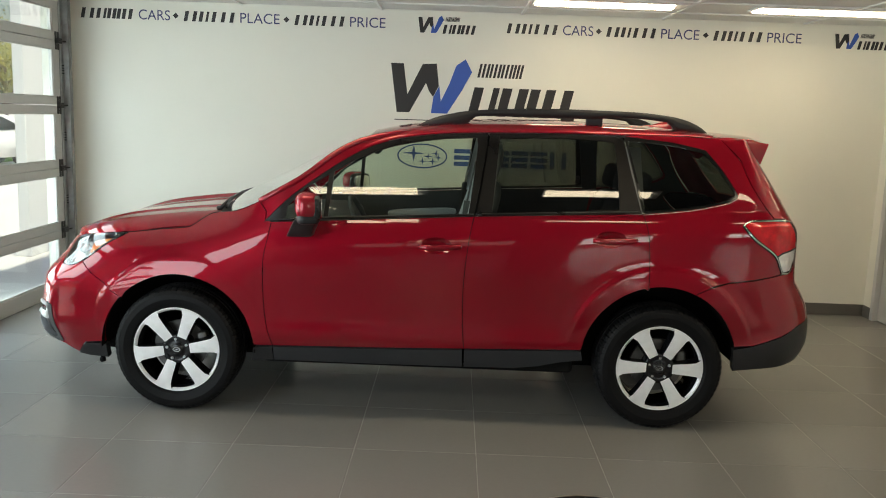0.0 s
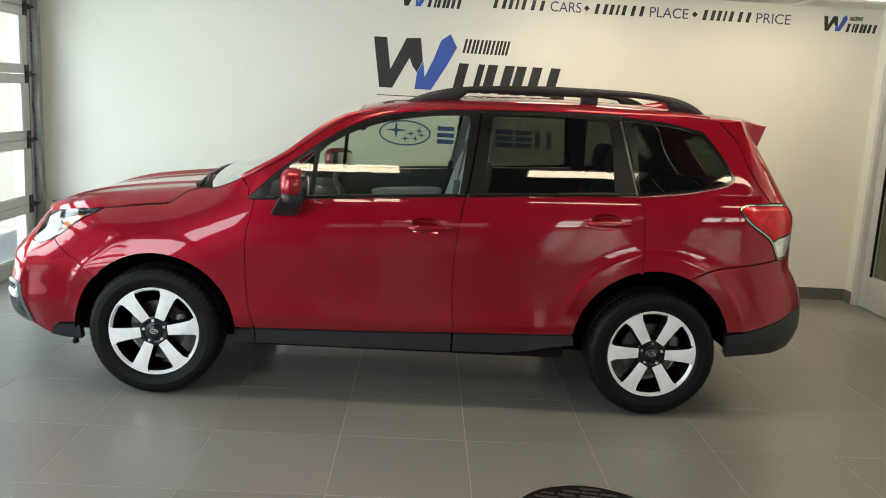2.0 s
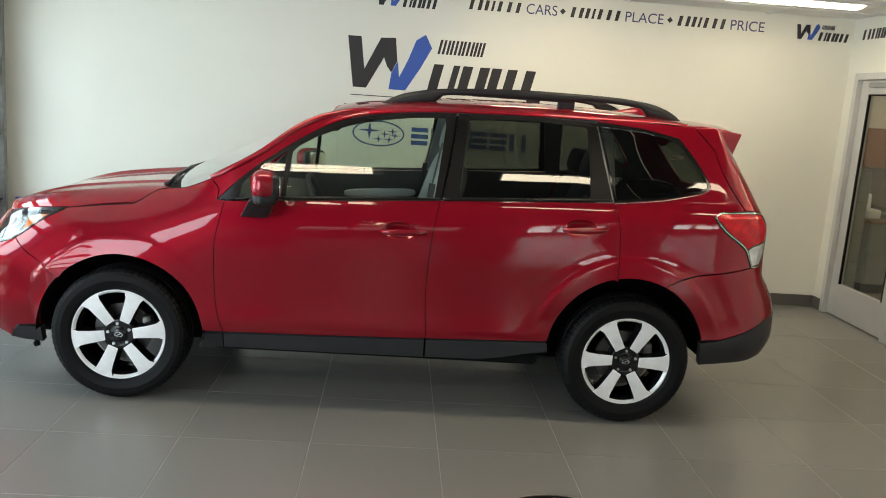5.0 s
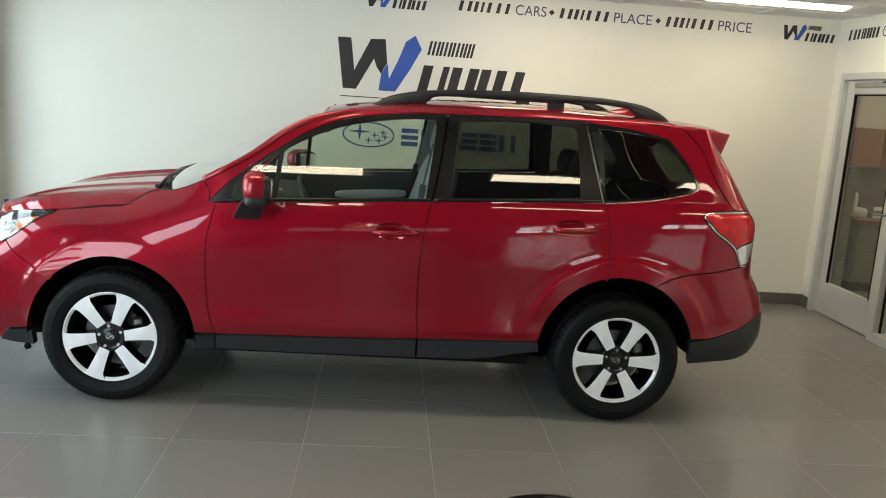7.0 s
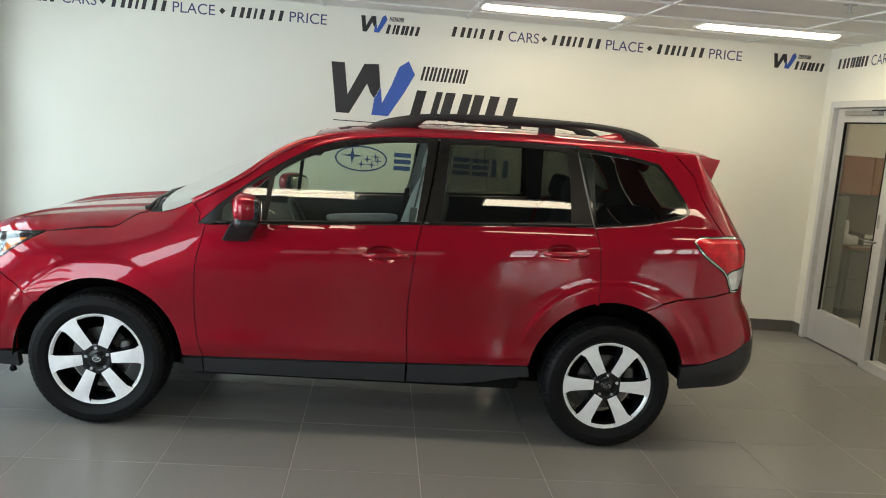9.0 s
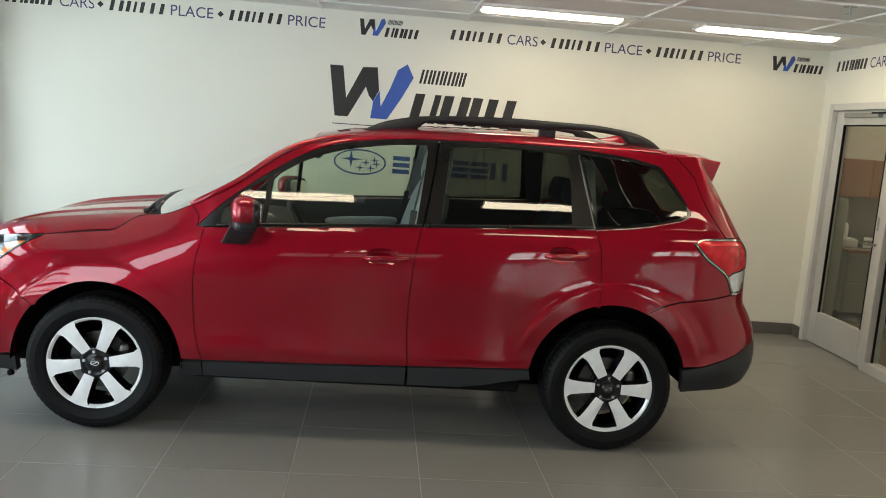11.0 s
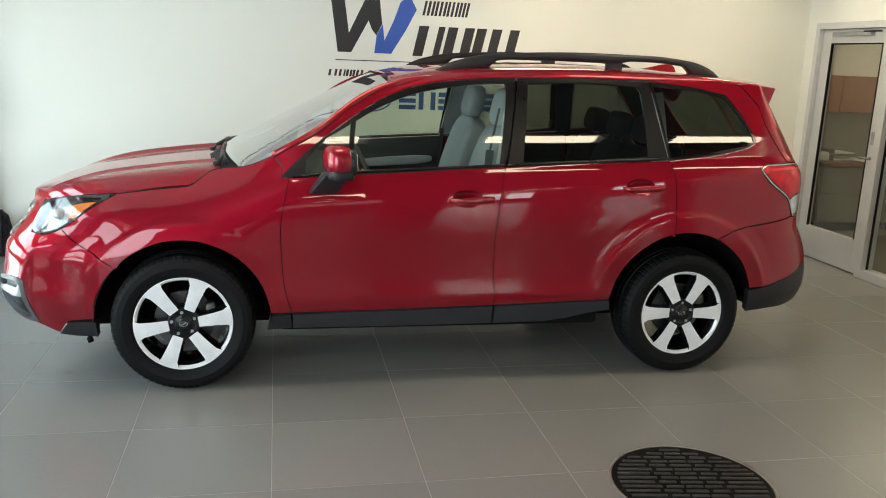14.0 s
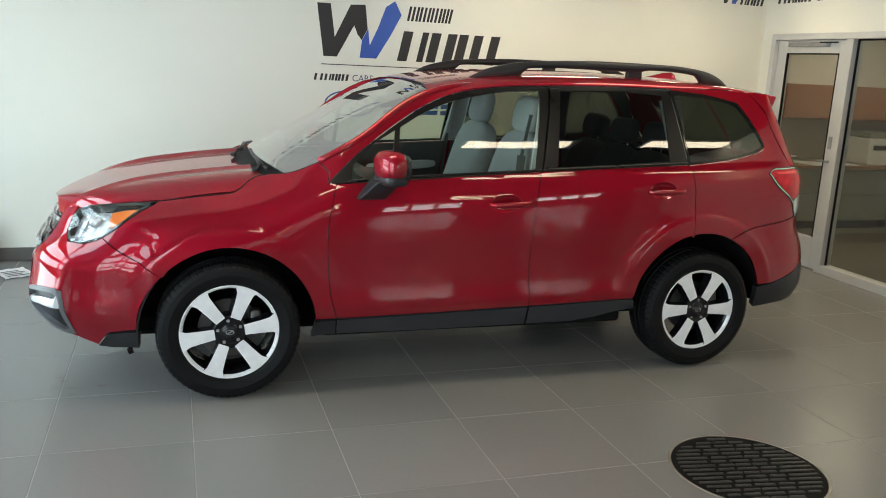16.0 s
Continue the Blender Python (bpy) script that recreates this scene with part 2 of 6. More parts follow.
# ---- the car ----
M_PAINT = material("dark_red_pearl_paint", (0.280, 0.0050, 0.0165), 0.43, metal=0.60, var=0.03, scale=3, coat=1.0, coat_ior=1.52, spec=0.0, fine=0.10, bump_scale=900, rough_var=0.02)
M_PAINT.node_tree.nodes["Principled BSDF"].inputs["Specular Tint"].default_value = (0.9, 0.05, 0.08, 1)
M_TRIM = material("black_grained_plastic", (0.018, 0.018, 0.0195), 0.42, spec=0.35, var=0.10, scale=9, bump=0.15, bump_scale=500)
M_GLOSS = material("gloss_black_trim", (0.012, 0.012, 0.013), 0.16, var=0.08)
M_SURROUND = material("black_window_border", (0.010, 0.010, 0.009), 0.08, spec=0.5, var=0.08)
M_FOGRIM = material("grey_satin_plastic", (0.13, 0.135, 0.142), 0.34, spec=0.4, var=0.08, bump=0.06, bump_scale=400)
M_FOGTRIM = material("dark_grey_satin_plastic", (0.030, 0.031, 0.034), 0.42, spec=0.25, var=0.08, bump=0.08, bump_scale=400)
M_LAMPRIM = material("dark_chrome", (0.55, 0.54, 0.52), 0.14, metal=0.9, var=0.1)
M_SATIN = material("satin_black_pillar", (0.0075, 0.0066, 0.006), 0.30, spec=0.3, var=0.08, bump=0.05, bump_scale=400)
M_CHROME = material("chrome", (0.80, 0.80, 0.80), 0.08, metal=1.0, var=0.03)
M_BRIGHT = material("bright_silver", (0.60, 0.61, 0.62), 0.24, metal=0.4, var=0.05)
M_SILVER = material("satin_silver", (0.55, 0.56, 0.57), 0.28, metal=0.9, var=0.05)
M_MACHINED = material("machined_aluminium", (0.86, 0.86, 0.86), 0.36, metal=0.25, var=0.05, scale=30, bump=0.04, bump_scale=300)
M_POCKET = material("gloss_black_wheel", (0.006, 0.006, 0.007), 0.18, spec=0.35, var=0.10)
M_TYRE = material("tyre_rubber", (0.005, 0.005, 0.0055), 0.52, spec=0.16, var=0.15, scale=12, bump=0.2, bump_scale=180)
M_DISC = material("brake_steel", (0.10, 0.098, 0.095), 0.4, metal=0.9, var=0.2, scale=25)
M_LIGHTGLASS = glass("green_tinted_glass", (0.74, 0.82, 0.73), base=0.06)
M_PRIVACY = glass("privacy_glass", (0.25, 0.275, 0.24), base=0.06)
M_PRIVACYDEEP = glass("deep_privacy_glass", (0.19, 0.21, 0.185), base=0.06)
M_SCREEN = glass("windscreen_glass", (0.72, 0.80, 0.74), base=0.34, power=2.0)
M_LENS = glass("clear_lens", (0.95, 0.96, 0.96))
M_REFLECTOR = material("lamp_reflector", (0.42, 0.43, 0.43), 0.26, metal=0.5, var=0.25, scale=40, bump=0.7, bump_scale=85)
M_AMBER = material("amber_lens", (0.75, 0.17, 0.012), 0.15, var=0.15, scale=30, coat=1.0)
M_REDLENS = material("red_lens", (0.55, 0.004, 0.012), 0.12, var=0.45, scale=16, coat=0.5, spec=0.2)
M_REDBAR = material("bright_red_lens", (0.85, 0.02, 0.03), 0.1, var=0.1, scale=40, coat=1.0)
M_CLEARLENS = material("white_lens", (0.66, 0.66, 0.68), 0.12, metal=0.4, var=0.2, scale=28, coat=1.0)
M_SEAT = material("light_grey_cloth", (0.36, 0.375, 0.38), 0.85, var=0.06, scale=8, bump=0.25, bump_scale=350)
M_SEATDARK = material("charcoal_cloth", (0.03, 0.03, 0.032), 0.9, var=0.08, bump=0.25, bump_scale=350)
M_CABIN = material("charcoal_cabin_plastic", (0.045, 0.047, 0.045), 0.6, var=0.08, bump=0.1, bump_scale=300)
M_CABINGREY = material("grey_cabin_trim", (0.42, 0.44, 0.45), 0.7, var=0.05, bump=0.1, bump_scale=300)
M_UNDER = material("underbody_coating", (0.006, 0.006, 0.006), 0.8, spec=0.1, var=0.2)

CY, HW = 0.86, 0.885           # centre line and half width
XF, LF, XR, LR = -0.12, 0.85, 3.02, 0.58


def curve(*pts, sigma=0.012):
    """A smooth function through a few points (monotone cubic, then eased)."""
    px, py = np.array(pts, float).T
    hh, dd = np.diff(px), np.diff(py) / np.diff(px)
    m = np.zeros(len(px))
    for i in range(1, len(px) - 1):
        if dd[i - 1] * dd[i] > 0:
            w1, w2 = 2 * hh[i] + hh[i - 1], hh[i] + 2 * hh[i - 1]
            m[i] = (w1 + w2) / (w1 / dd[i - 1] + w2 / dd[i])
    m[0], m[-1] = dd[0], dd[-1]
    n = 1500
    lo, hi = px[0] - 0.3, px[-1] + 0.3
    xs = np.linspace(lo, hi, n)
    k = np.clip(np.searchsorted(px, xs) - 1, 0, len(px) - 2)
    t = (np.clip(xs, px[0], px[-1]) - px[k]) / hh[k]
    ys = (py[k] * (1 + 2 * t) * (1 - t) ** 2 + m[k] * hh[k] * t * (1 - t) ** 2
          + py[k + 1] * t * t * (3 - 2 * t) + m[k + 1] * hh[k] * t * t * (t - 1))
    ys += np.where(xs < px[0], m[0] * (xs - px[0]), 0) + np.where(xs > px[-1], m[-1] * (xs - px[-1]), 0)
    step = (hi - lo) / (n - 1)
    r = max(int(3 * sigma / step), 1)
    kern = np.exp(-0.5 * (np.arange(-r, r + 1) * step / sigma) ** 2)
    ys = np.convolve(np.pad(ys, r, mode="edge"), kern / kern.sum(), "valid")
    return lambda v: np.interp(v, xs, ys)


def corner(length, n):
    """Rounded plan of a car's end: arc length to (reach along x, half width)."""
    a = np.linspace(0, np.pi / 2, 4000)
    dx, hh = length * np.sin(a) ** (2 / n), HW * np.cos(a) ** (2 / n)
    arc = np.concatenate([[0], np.cumsum(np.hypot(np.diff(dx), np.diff(hh)))])
    return arc, dx, hh


F_ARC, F_DX, F_H = corner(LF, 2.45)
R_ARC, R_DX, R_H = corner(LR, 3.0)
B_ARC, B_DX, B_H = corner(LF, 3.3)      # squarer plan of the bumper below the lamps
Q_ARC, Q_DX, Q_H = corner(LR, 3.05)      # and of the rear bumper
S_NOSE, S_TAIL = XF - F_ARC[-1], XR + R_ARC[-1]

# heights of the shoulder: bonnet edge in front, belt line along the doors
z_belt = curve((-0.95, 0.85), (-0.75, 0.905), (-0.34, 0.967), (0.03, 1.005), (0.30, 1.042), (0.51, 1.066), (1.59, 1.134), (2.48, 1.181), (3.1, 1.21), (3.6, 1.22), sigma=0.03)
d_low = curve((0.18, 0.12), (0.28, 0.058), (0.35, 0.030), (0.41, 0.010), (0.445, 0.0035), (0.47, 0.0030), (0.50, 0.0056), (0.525, 0.0078), (0.56, 0.0094), (0.64, 0.0086), (0.72, 0.0056), (0.85, 0.0), (1.2, 0.0), sigma=0.010)
d_cabin = curve((-0.60, 0.0), (-0.34, 0.0), (-0.26, 0.0006), (-0.20, 0.0018), (-0.16, 0.0038), (-0.122, 0.0076), (-0.118, 0.0084), (-0.09, 0.0132), (-0.06, 0.0190), (-0.03, 0.0260), (0.0, 0.0350), (0.05, 0.0458), (0.10, 0.0576), (0.15, 0.0699), (0.20, 0.0826), (0.30, 0.1100), (0.40, 0.1450), (0.46, 0.180), (0.50, 0.220), (0.54, 0.30), sigma=0.005)
crease_drop = curve((0.0, 0.126), (1.6, 0.124), (2.0, 0.113), (2.46, 0.097), (2.92, 0.086), (3.4, 0.080), sigma=0.03)
d_wing = curve((-0.60, 0.0), (-0.32, 0.002), (-0.18, 0.022), (-0.10, 0.048), (-0.04, 0.092), (0.0, 0.140), (0.05, 0.225), (0.10, 0.32), sigma=0.026)
d_nose = curve((0.12, 0.22), (0.20, 0.12), (0.27, 0.055), (0.36, 0.012), (0.44, 0.0), (0.58, 0.022), (0.68, 0.035), (0.79, 0.100), (0.90, 0.160), (1.0, 0.26), sigma=0.012)
d_tail = curve((0.22, 0.16), (0.33, 0.090), (0.40, 0.035), (0.50, 0.0), (0.60, 0.0), (0.67, 0.018), (0.756, 0.065), (0.82, 0.105), (1.10, 0.120), (1.15, 0.155), (1.265, 0.235), (1.455, 0.385), (1.60, 0.52), sigma=0.012)
ARCH_F, ARCH_R = (0.002, 0.345, 0.418), (2.627, 0.378, 0.420)


def smooth01(v):
    v = np.clip(v, 0, 1)
    return v * v * (3 - 2 * v)


def body(s, z):
    """The painted skin, unrolled: s runs along the side and round the ends, z is height. Gives x, half width, z."""
    s, z = np.asarray(s, float), np.asarray(z, float)
    f, r = np.clip(XF - s, 0, F_ARC[-1]), np.clip(s - XR, 0, R_ARC[-1])
    xs = np.clip(s, XF, XR)
    low = smooth01((0.84 - z) / 0.20)
    fb = f * (B_ARC[-1] / F_ARC[-1])
    f_dx = np.interp(f, F_ARC, F_DX) * (1 - low) + np.interp(fb, B_ARC, B_DX) * low
    f_h = np.interp(f, F_ARC, F_H) * (1 - low) + np.interp(fb, B_ARC, B_H) * low
    rb = r * (Q_ARC[-1] / R_ARC[-1])
    r_dx = np.interp(r, R_ARC, R_DX) * (1 - low) + np.interp(rb, Q_ARC, Q_DX) * low
    r_h = np.interp(r, R_ARC, R_H) * (1 - low) + np.interp(rb, Q_ARC, Q_H) * low
    x0 = xs - f_dx + r_dx
    q = z - z_belt(x0)
    w = smooth01((x0 + 0.05) / 0.62)
    qc = np.where(q < 0, q * (0.1215 / crease_drop(x0)), q)
    d = d_low(z) + (1 - w) * d_wing(q) + w * d_cabin(qc)
    d = d + 0.012 * smooth01((x0 - 2.3) / 1.2) * smooth01((z - 0.5) / 0.5) + 0.02 * smooth01((0.25 - x0) / 0.6)
    for cx, cz, cr in (ARCH_F, ARCH_R):
        rr = np.hypot(s - cx, (z - cz) * 0.97)
        fade = smooth01((1.05 - z) / 0.35) * smooth01((z - 0.42) / 0.28) * (1 - 0.45 * (cx < 1) * smooth01((s + 0.05) / 0.45))
        aft = (cx < 1) * smooth01((s + 0.06) / 0.42)
        d = d - fade * (0.013 * smooth01((cr + 0.17 + 0.07 * aft - rr) / (0.11 + 0.11 * aft)) + 0.009 * (1 - 0.8 * aft) * smooth01((cr + 0.105 - rr) / 0.034))
    d = d + 0.040 * smooth01((-0.34 - s) / 0.12) * smooth01((s + 0.80) / 0.10) * np.clip((0.77 - z) / 0.32, 0, 1) * smooth01((z - 0.12) / 0.30)
    d = d - 0.014 * np.exp(-((s + 0.80 - 0.28 * (z - 0.5)) / 0.055) ** 2) * smooth01((z - 0.24) / 0.1) * smooth01((0.78 - z) / 0.12)
    x = xs - f_dx * (1 - d_nose(z) / LF) + r_dx * (1 - d_tail(z) / LR)
    h = (f_h + r_h - HW) * (1 - d / HW)
    return x, h, z


def inside(px, py, loop):
    """Which of the points lie inside the loop."""
    lx, ly = np.array(loop).T
    res = np.zeros(len(px), bool)
    j = len(lx) - 1
    for i in range(len(lx)):
        hit = ((ly[i] > py) != (ly[j] > py)) & (px < (lx[j] - lx[i]) * (py - ly[i]) / (ly[j] - ly[i] + 1e-12) + lx[i])
        res ^= hit
        j = i
    return res


def resample(loop, step):
    out = []
    for (ax, ay), (bx, by) in zip(loop, loop[1:] + loop[:1]):
        n = max(int(math.hypot(bx - ax, by - ay) / step), 1)
        out += [(ax + (bx - ax) * i / n, ay + (by - ay) * i / n) for i in range(n)]
    return out


def inset(loop, g):
    """The loop drawn in by g."""
    area = sum(a[0] * b[1] - b[0] * a[1] for a, b in zip(loop, loop[1:] + loop[:1]))
    sg, out, n = (1 if area > 0 else -1), [], len(loop)
    for i in range(n):
        a, b = Vector(loop[i - 1]), Vector(loop[(i + 1) % n])
        e = (b - a)
        e = e.normalized() if e.length > 1e-9 else Vector((1, 0))
        out.append((loop[i][0] - e.y * g * sg, loop[i][1] + e.x * g * sg))
    return out


def spline(pts, n=6, closed=False):
    """A rounded line through a few points."""
    out, m = [], len(pts)
    for i in range(m if closed else m - 1):
        p = [Vector(pts[(i + k) % m] if closed else pts[min(max(i + k, 0), m - 1)]) for k in (-1, 0, 1, 2)]
        for k in range(n):
            t = k / n
            v = 0.5 * (2 * p[1] + (p[2] - p[0]) * t + (2 * p[0] - 5 * p[1] + 4 * p[2] - p[3]) * t * t + (3 * p[1] - p[0] - 3 * p[2] + p[3]) * t ** 3)
            out.append((v.x, v.y))
    if not closed:
        out.append(tuple(pts[-1]))
    return out


def arc(c, a0, a1, n=28):
    return [(c[0] + c[2] * math.cos(radians(a0 + (a1 - a0) * i / n)), c[1] + c[2] * math.sin(radians(a0 + (a1 - a0) * i / n))) for i in range(n + 1)]


def patch(name, loop, skin, mat, parent, side=1, step=0.03, holes=(), gap=0.002, flange=0.012, lift=0.0, label="", both=False, soft=0.0):
    """A sheet cut to a loop of the unrolled skin, with folded edges and clean normals. both: the mirrored half joins the mesh.
    soft: the sheet's rim rolls under by that much."""
    loops = [inset(resample(list(loop), step * 0.7), gap)] + [resample(list(h), step * 0.7) for h in holes]
    pts, edges = [], []
    for lp in loops:
        k = len(pts)
        pts += lp
        edges += [(k + i, k + (i + 1) % len(lp)) for i in range(len(lp))]
    arr = np.array(loops[0])
    gx, gy = np.meshgrid(np.arange(arr[:, 0].min() + step / 2, arr[:, 0].max(), step), np.arange(arr[:, 1].min() + step / 2, arr[:, 1].max(), step))
    gx, gy = gx.ravel(), gy.ravel()
    keep = inside(gx, gy, loops[0])
    for lp in loops[1:]:
        keep &= ~inside(gx, gy, lp)
    allb = np.array(pts)
    gx, gy = gx[keep], gy[keep]
    far = np.array([((allb[:, 0] - a) ** 2 + (allb[:, 1] - b) ** 2).min() > (step * 0.45) ** 2 for a, b in zip(gx, gy)], bool)
    if len(gx):
        pts = pts + list(zip(gx[far].tolist(), gy[far].tolist()))
    out = delaunay_2d_cdt([Vector(p) for p in pts], edges, [], 0, 1e-6)
    vs = np.array([tuple(v) for v in out[0]])
    tri = [tuple(f) for f in out[2]]
    cen = np.array([vs[list(f)].mean(0) for f in tri])
    ok = inside(cen[:, 0], cen[:, 1], loops[0])
    for lp in loops[1:]:
        ok &= ~inside(cen[:, 0], cen[:, 1], lp)
    tri = [f for f, k in zip(tri, ok) if k]
    rim = {}
    for f in tri:
        for a, b in zip(f, f[1:] + f[:1]):
            rim[(a, b)] = rim.get((a, b), 0) + 1
    rim = [(a, b) for a, b in rim if (b, a) not in rim]

    def at(u, v):
        x, h, z = skin(u, v)
        return np.stack([x, -h, z], -1)
    e = 0.004
    p = at(vs[:, 0], vs[:, 1])
    nn = np.cross(at(vs[:, 0] + e, vs[:, 1]) - at(vs[:, 0] - e, vs[:, 1]), at(vs[:, 0], vs[:, 1] + e) - at(vs[:, 0], vs[:, 1] - e))
    nn /= np.linalg.norm(nn, axis=1, keepdims=True) + 1e-12
    ref = np.stack([np.clip(p[:, 0], 0.2, 2.9), np.zeros(len(p)), np.full(len(p), 0.7)], -1)
    nn *= np.sign((nn * (p - ref)).sum(1).mean()) or 1
    p = p + nn * lift
    if soft:
        dist = np.array([np.sqrt(((allb - q) ** 2).sum(1).min()) for q in vs])
        p = p - nn * (soft * (1 - smooth01(dist / (soft * 2.2))))[:, None]
    verts, faces, norms = [], [], []
    for sd in ((1, -1) if both else (side,)):
        k0, flip = len(verts), np.array([1, sd, 1])
        P, N = p * flip, nn * flip
        f0 = tri[0]
        g = np.cross(P[f0[1]] - P[f0[0]], P[f0[2]] - P[f0[0]])
        rev = g @ N[f0[0]] < 0
        verts += list(P)
        norms += list(N)
        faces += [tuple(k0 + i for i in (f[::-1] if rev else f)) for f in tri]
        if flange:
            for a, b in rim:
                k = len(verts)
                side_n = np.cross(P[b] - P[a], N[a])
                side_n = side_n / (np.linalg.norm(side_n) + 1e-12) * (1 if not rev else -1)
                verts += [P[a], P[b], P[b] - N[b] * flange, P[a] - N[a] * flange]
                norms += [side_n] * 4
                faces.append((k, k + 3, k + 2, k + 1) if not rev else (k, k + 1, k + 2, k + 3))
    me = bpy.data.meshes.new(name)
    me.from_pydata([(v[0], v[1] + CY, v[2]) for v in verts], [], faces)
    me.shade_smooth()
    me.normals_split_custom_set_from_vertices([tuple(n) for n in norms])
    me.materials.append(mat)
    ob = new(name, me)
    ob.parent = parent
    if label:
        ob["label"] = label
    return ob


def skin_point(s, z, side=1, lift=0.0):
    x, h, zz = body(np.array([s]), np.array([z]))
    return Vector((float(x[0]), CY - side * (float(h[0]) + lift), float(zz[0])))


def pillow(bm, c, size, e=0.5, m=None, nu=20, nv=12):
    """A cushion-like rounded block (superquadric) centred on c."""
    def pw(v):
        return math.copysign(abs(v) ** e, v)
    rows = []
    for j in range(nv + 1):
        b = -math.pi / 2 + math.pi * j / nv
        rows.append([bm.verts.new(Vector((pw(math.cos(b)) * pw(math.cos(a)) * size[0] / 2, pw(math.cos(b)) * pw(math.sin(a)) * size[1] / 2, pw(math.sin(b)) * size[2] / 2)))
                     for a in (2 * math.pi * i / nu for i in range(nu))])
    for j in range(nv):
        for i in range(nu):
            bm.faces.new((rows[j][i], rows[j][(i + 1) % nu], rows[j + 1][(i + 1) % nu], rows[j + 1][i]))
    vs = [v for r in rows for v in r]
    bmesh.ops.transform(bm, matrix=Matrix.Translation(c) @ (m or Matrix()), verts=vs)
    bmesh.ops.remove_doubles(bm, verts=vs, dist=1e-5)
    return bm


def tube(bm, pts, r, n=10, flat=1.0):
    """A round bar along a line of points; flat squeezes it in height."""
    pts = [Vector(p) for p in pts]
    rings = []
    for i, p in enumerate(pts):
        d = (pts[min(i + 1, len(pts) - 1)] - pts[max(i - 1, 0)]).normalized()
        u = d.cross(Vector((0, 0, 1))).normalized()
        w = u.cross(d)
        rings.append([bm.verts.new(p + u * math.cos(a) * r + w * math.sin(a) * r * flat) for a in (2 * math.pi * k / n for k in range(n))])
    for a, b in zip(rings, rings[1:]):
        for k in range(n):
            bm.faces.new((a[k], b[k], b[(k + 1) % n], a[(k + 1) % n]))
    bm.faces.new(rings[0])
    bm.faces.new(rings[-1][::-1])
    bmesh.ops.recalc_face_normals(bm, faces=bm.faces)
    return bm


def lathe(bm, prof, n, c, wobble=None):
    """Turns a profile of (radius, y) round the axle through c."""
    rings = []
    for i in range(n):
        a = 2 * math.pi * i / n
        ring = []
        for k, (r, yy) in enumerate(prof):
            rr = r if wobble is None else r + wobble(i, k)
            ring.append(bm.verts.new((c[0] + rr * math.cos(a), c[1] + yy, c[2] + rr * math.sin(a))))
        rings.append(ring)
    for i in range(n):
        a, b = rings[i], rings[(i + 1) % n]
        for k in range(len(prof) - 1):
            bm.faces.new((a[k], a[k + 1], b[k + 1], b[k]))
    bmesh.ops.recalc_face_normals(bm, faces=bm.faces)
    return bm


# outlines on the unrolled side (s, z)
SEAM_F = spline([(0.524, 0.385), (0.483, 0.547), (0.470, 0.829), (0.495, 0.985), (0.511, 1.066)], 5)
SEAM_B = spline([(1.570, 0.410), (1.556, 0.600), (1.556, 0.790), (1.574, 0.994), (1.598, 1.136)], 5)
SEAM_R = spline([(2.545, 0.776), (2.545, 0.90), (2.535, 1.04), (2.522, 1.11), (2.498, 1.182)], 5)
HOOD_CUT = spline([(-0.385, 0.960), (-0.19, 0.981), (0.0, 1.001), (0.05, 1.017), (0.105, 1.058), (0.145, 1.080), (0.19, 1.091)], 5)
FRAME_TOP = spline([(0.466, 1.062), (0.62, 1.214), (0.853, 1.386), (1.03, 1.485), (1.216, 1.538), (1.463, 1.568), (1.66, 1.578)], 6)
SCREEN_LOW = spline([(0.19, 1.092), (0.31, 1.112), (0.435, 1.168)], 6)
SCREEN_HIGH = spline([(0.435, 1.168), (0.655, 1.297), (0.83, 1.432), (0.95, 1.500), (1.03, 1.526)], 6)
SCREEN_EDGE = SCREEN_LOW[:-1] + SCREEN_HIGH
LAMP_LOW = spline([(-0.385, 0.956), (-0.495, 0.898), (-0.642, 0.790), (-0.72, 0.757)], 5)
BUMP_SEAM = [(-0.642, 0.790), (-0.53, 0.742), (-0.406, 0.690), (-0.326, 0.6355), (-0.300, 0.620)]
HATCH = spline([(2.905, 1.592), (3.003, 1.492), (3.139, 1.343), (3.285, 1.176)], 5)
TAIL_LOW = spline([(3.026, 1.140), (3.11, 1.065), (3.255, 0.985), (3.305, 0.920), (3.330, 0.882)], 5)


def a_of(c, p):
    return math.degrees(math.atan2(p[1] - c[1], p[0] - c[0]))


aF0, aF1 = a_of(ARCH_F, (-0.302, 0.633)), 5.0
aR0, aR1, aR2 = 170.5, a_of(ARCH_R, (2.545, 0.776)), 66.0

WING = SEAM_F + [(0.474, 1.074), (0.478, 1.118), (0.435, 1.166)] + SCREEN_LOW[::-1][1:-1] + HOOD_CUT[::-1] + LAMP_LOW[1:11] + BUMP_SEAM + arc(ARCH_F, aF0, aF1)[1:] + [(0.418, 0.384)]
DOOR_F = SEAM_F + [(1.05, 1.101)] + SEAM_B[::-1] + [(1.05, 0.395)]
DOOR_R = SEAM_B + [(2.05, 1.160)] + SEAM_R[::-1] + arc(ARCH_R, aR1, aR0)[1:] + [(2.205, 0.429)]
GLASS_Q = spline([(2.408, 1.562), (2.648, 1.546), (2.808, 1.516)], 4) + spline([(2.824, 1.506), (2.904, 1.419), (2.983, 1.305), (2.968, 1.281)], 4) + spline([(2.94, 1.267), (2.75, 1.225), (2.506, 1.197)], 4)
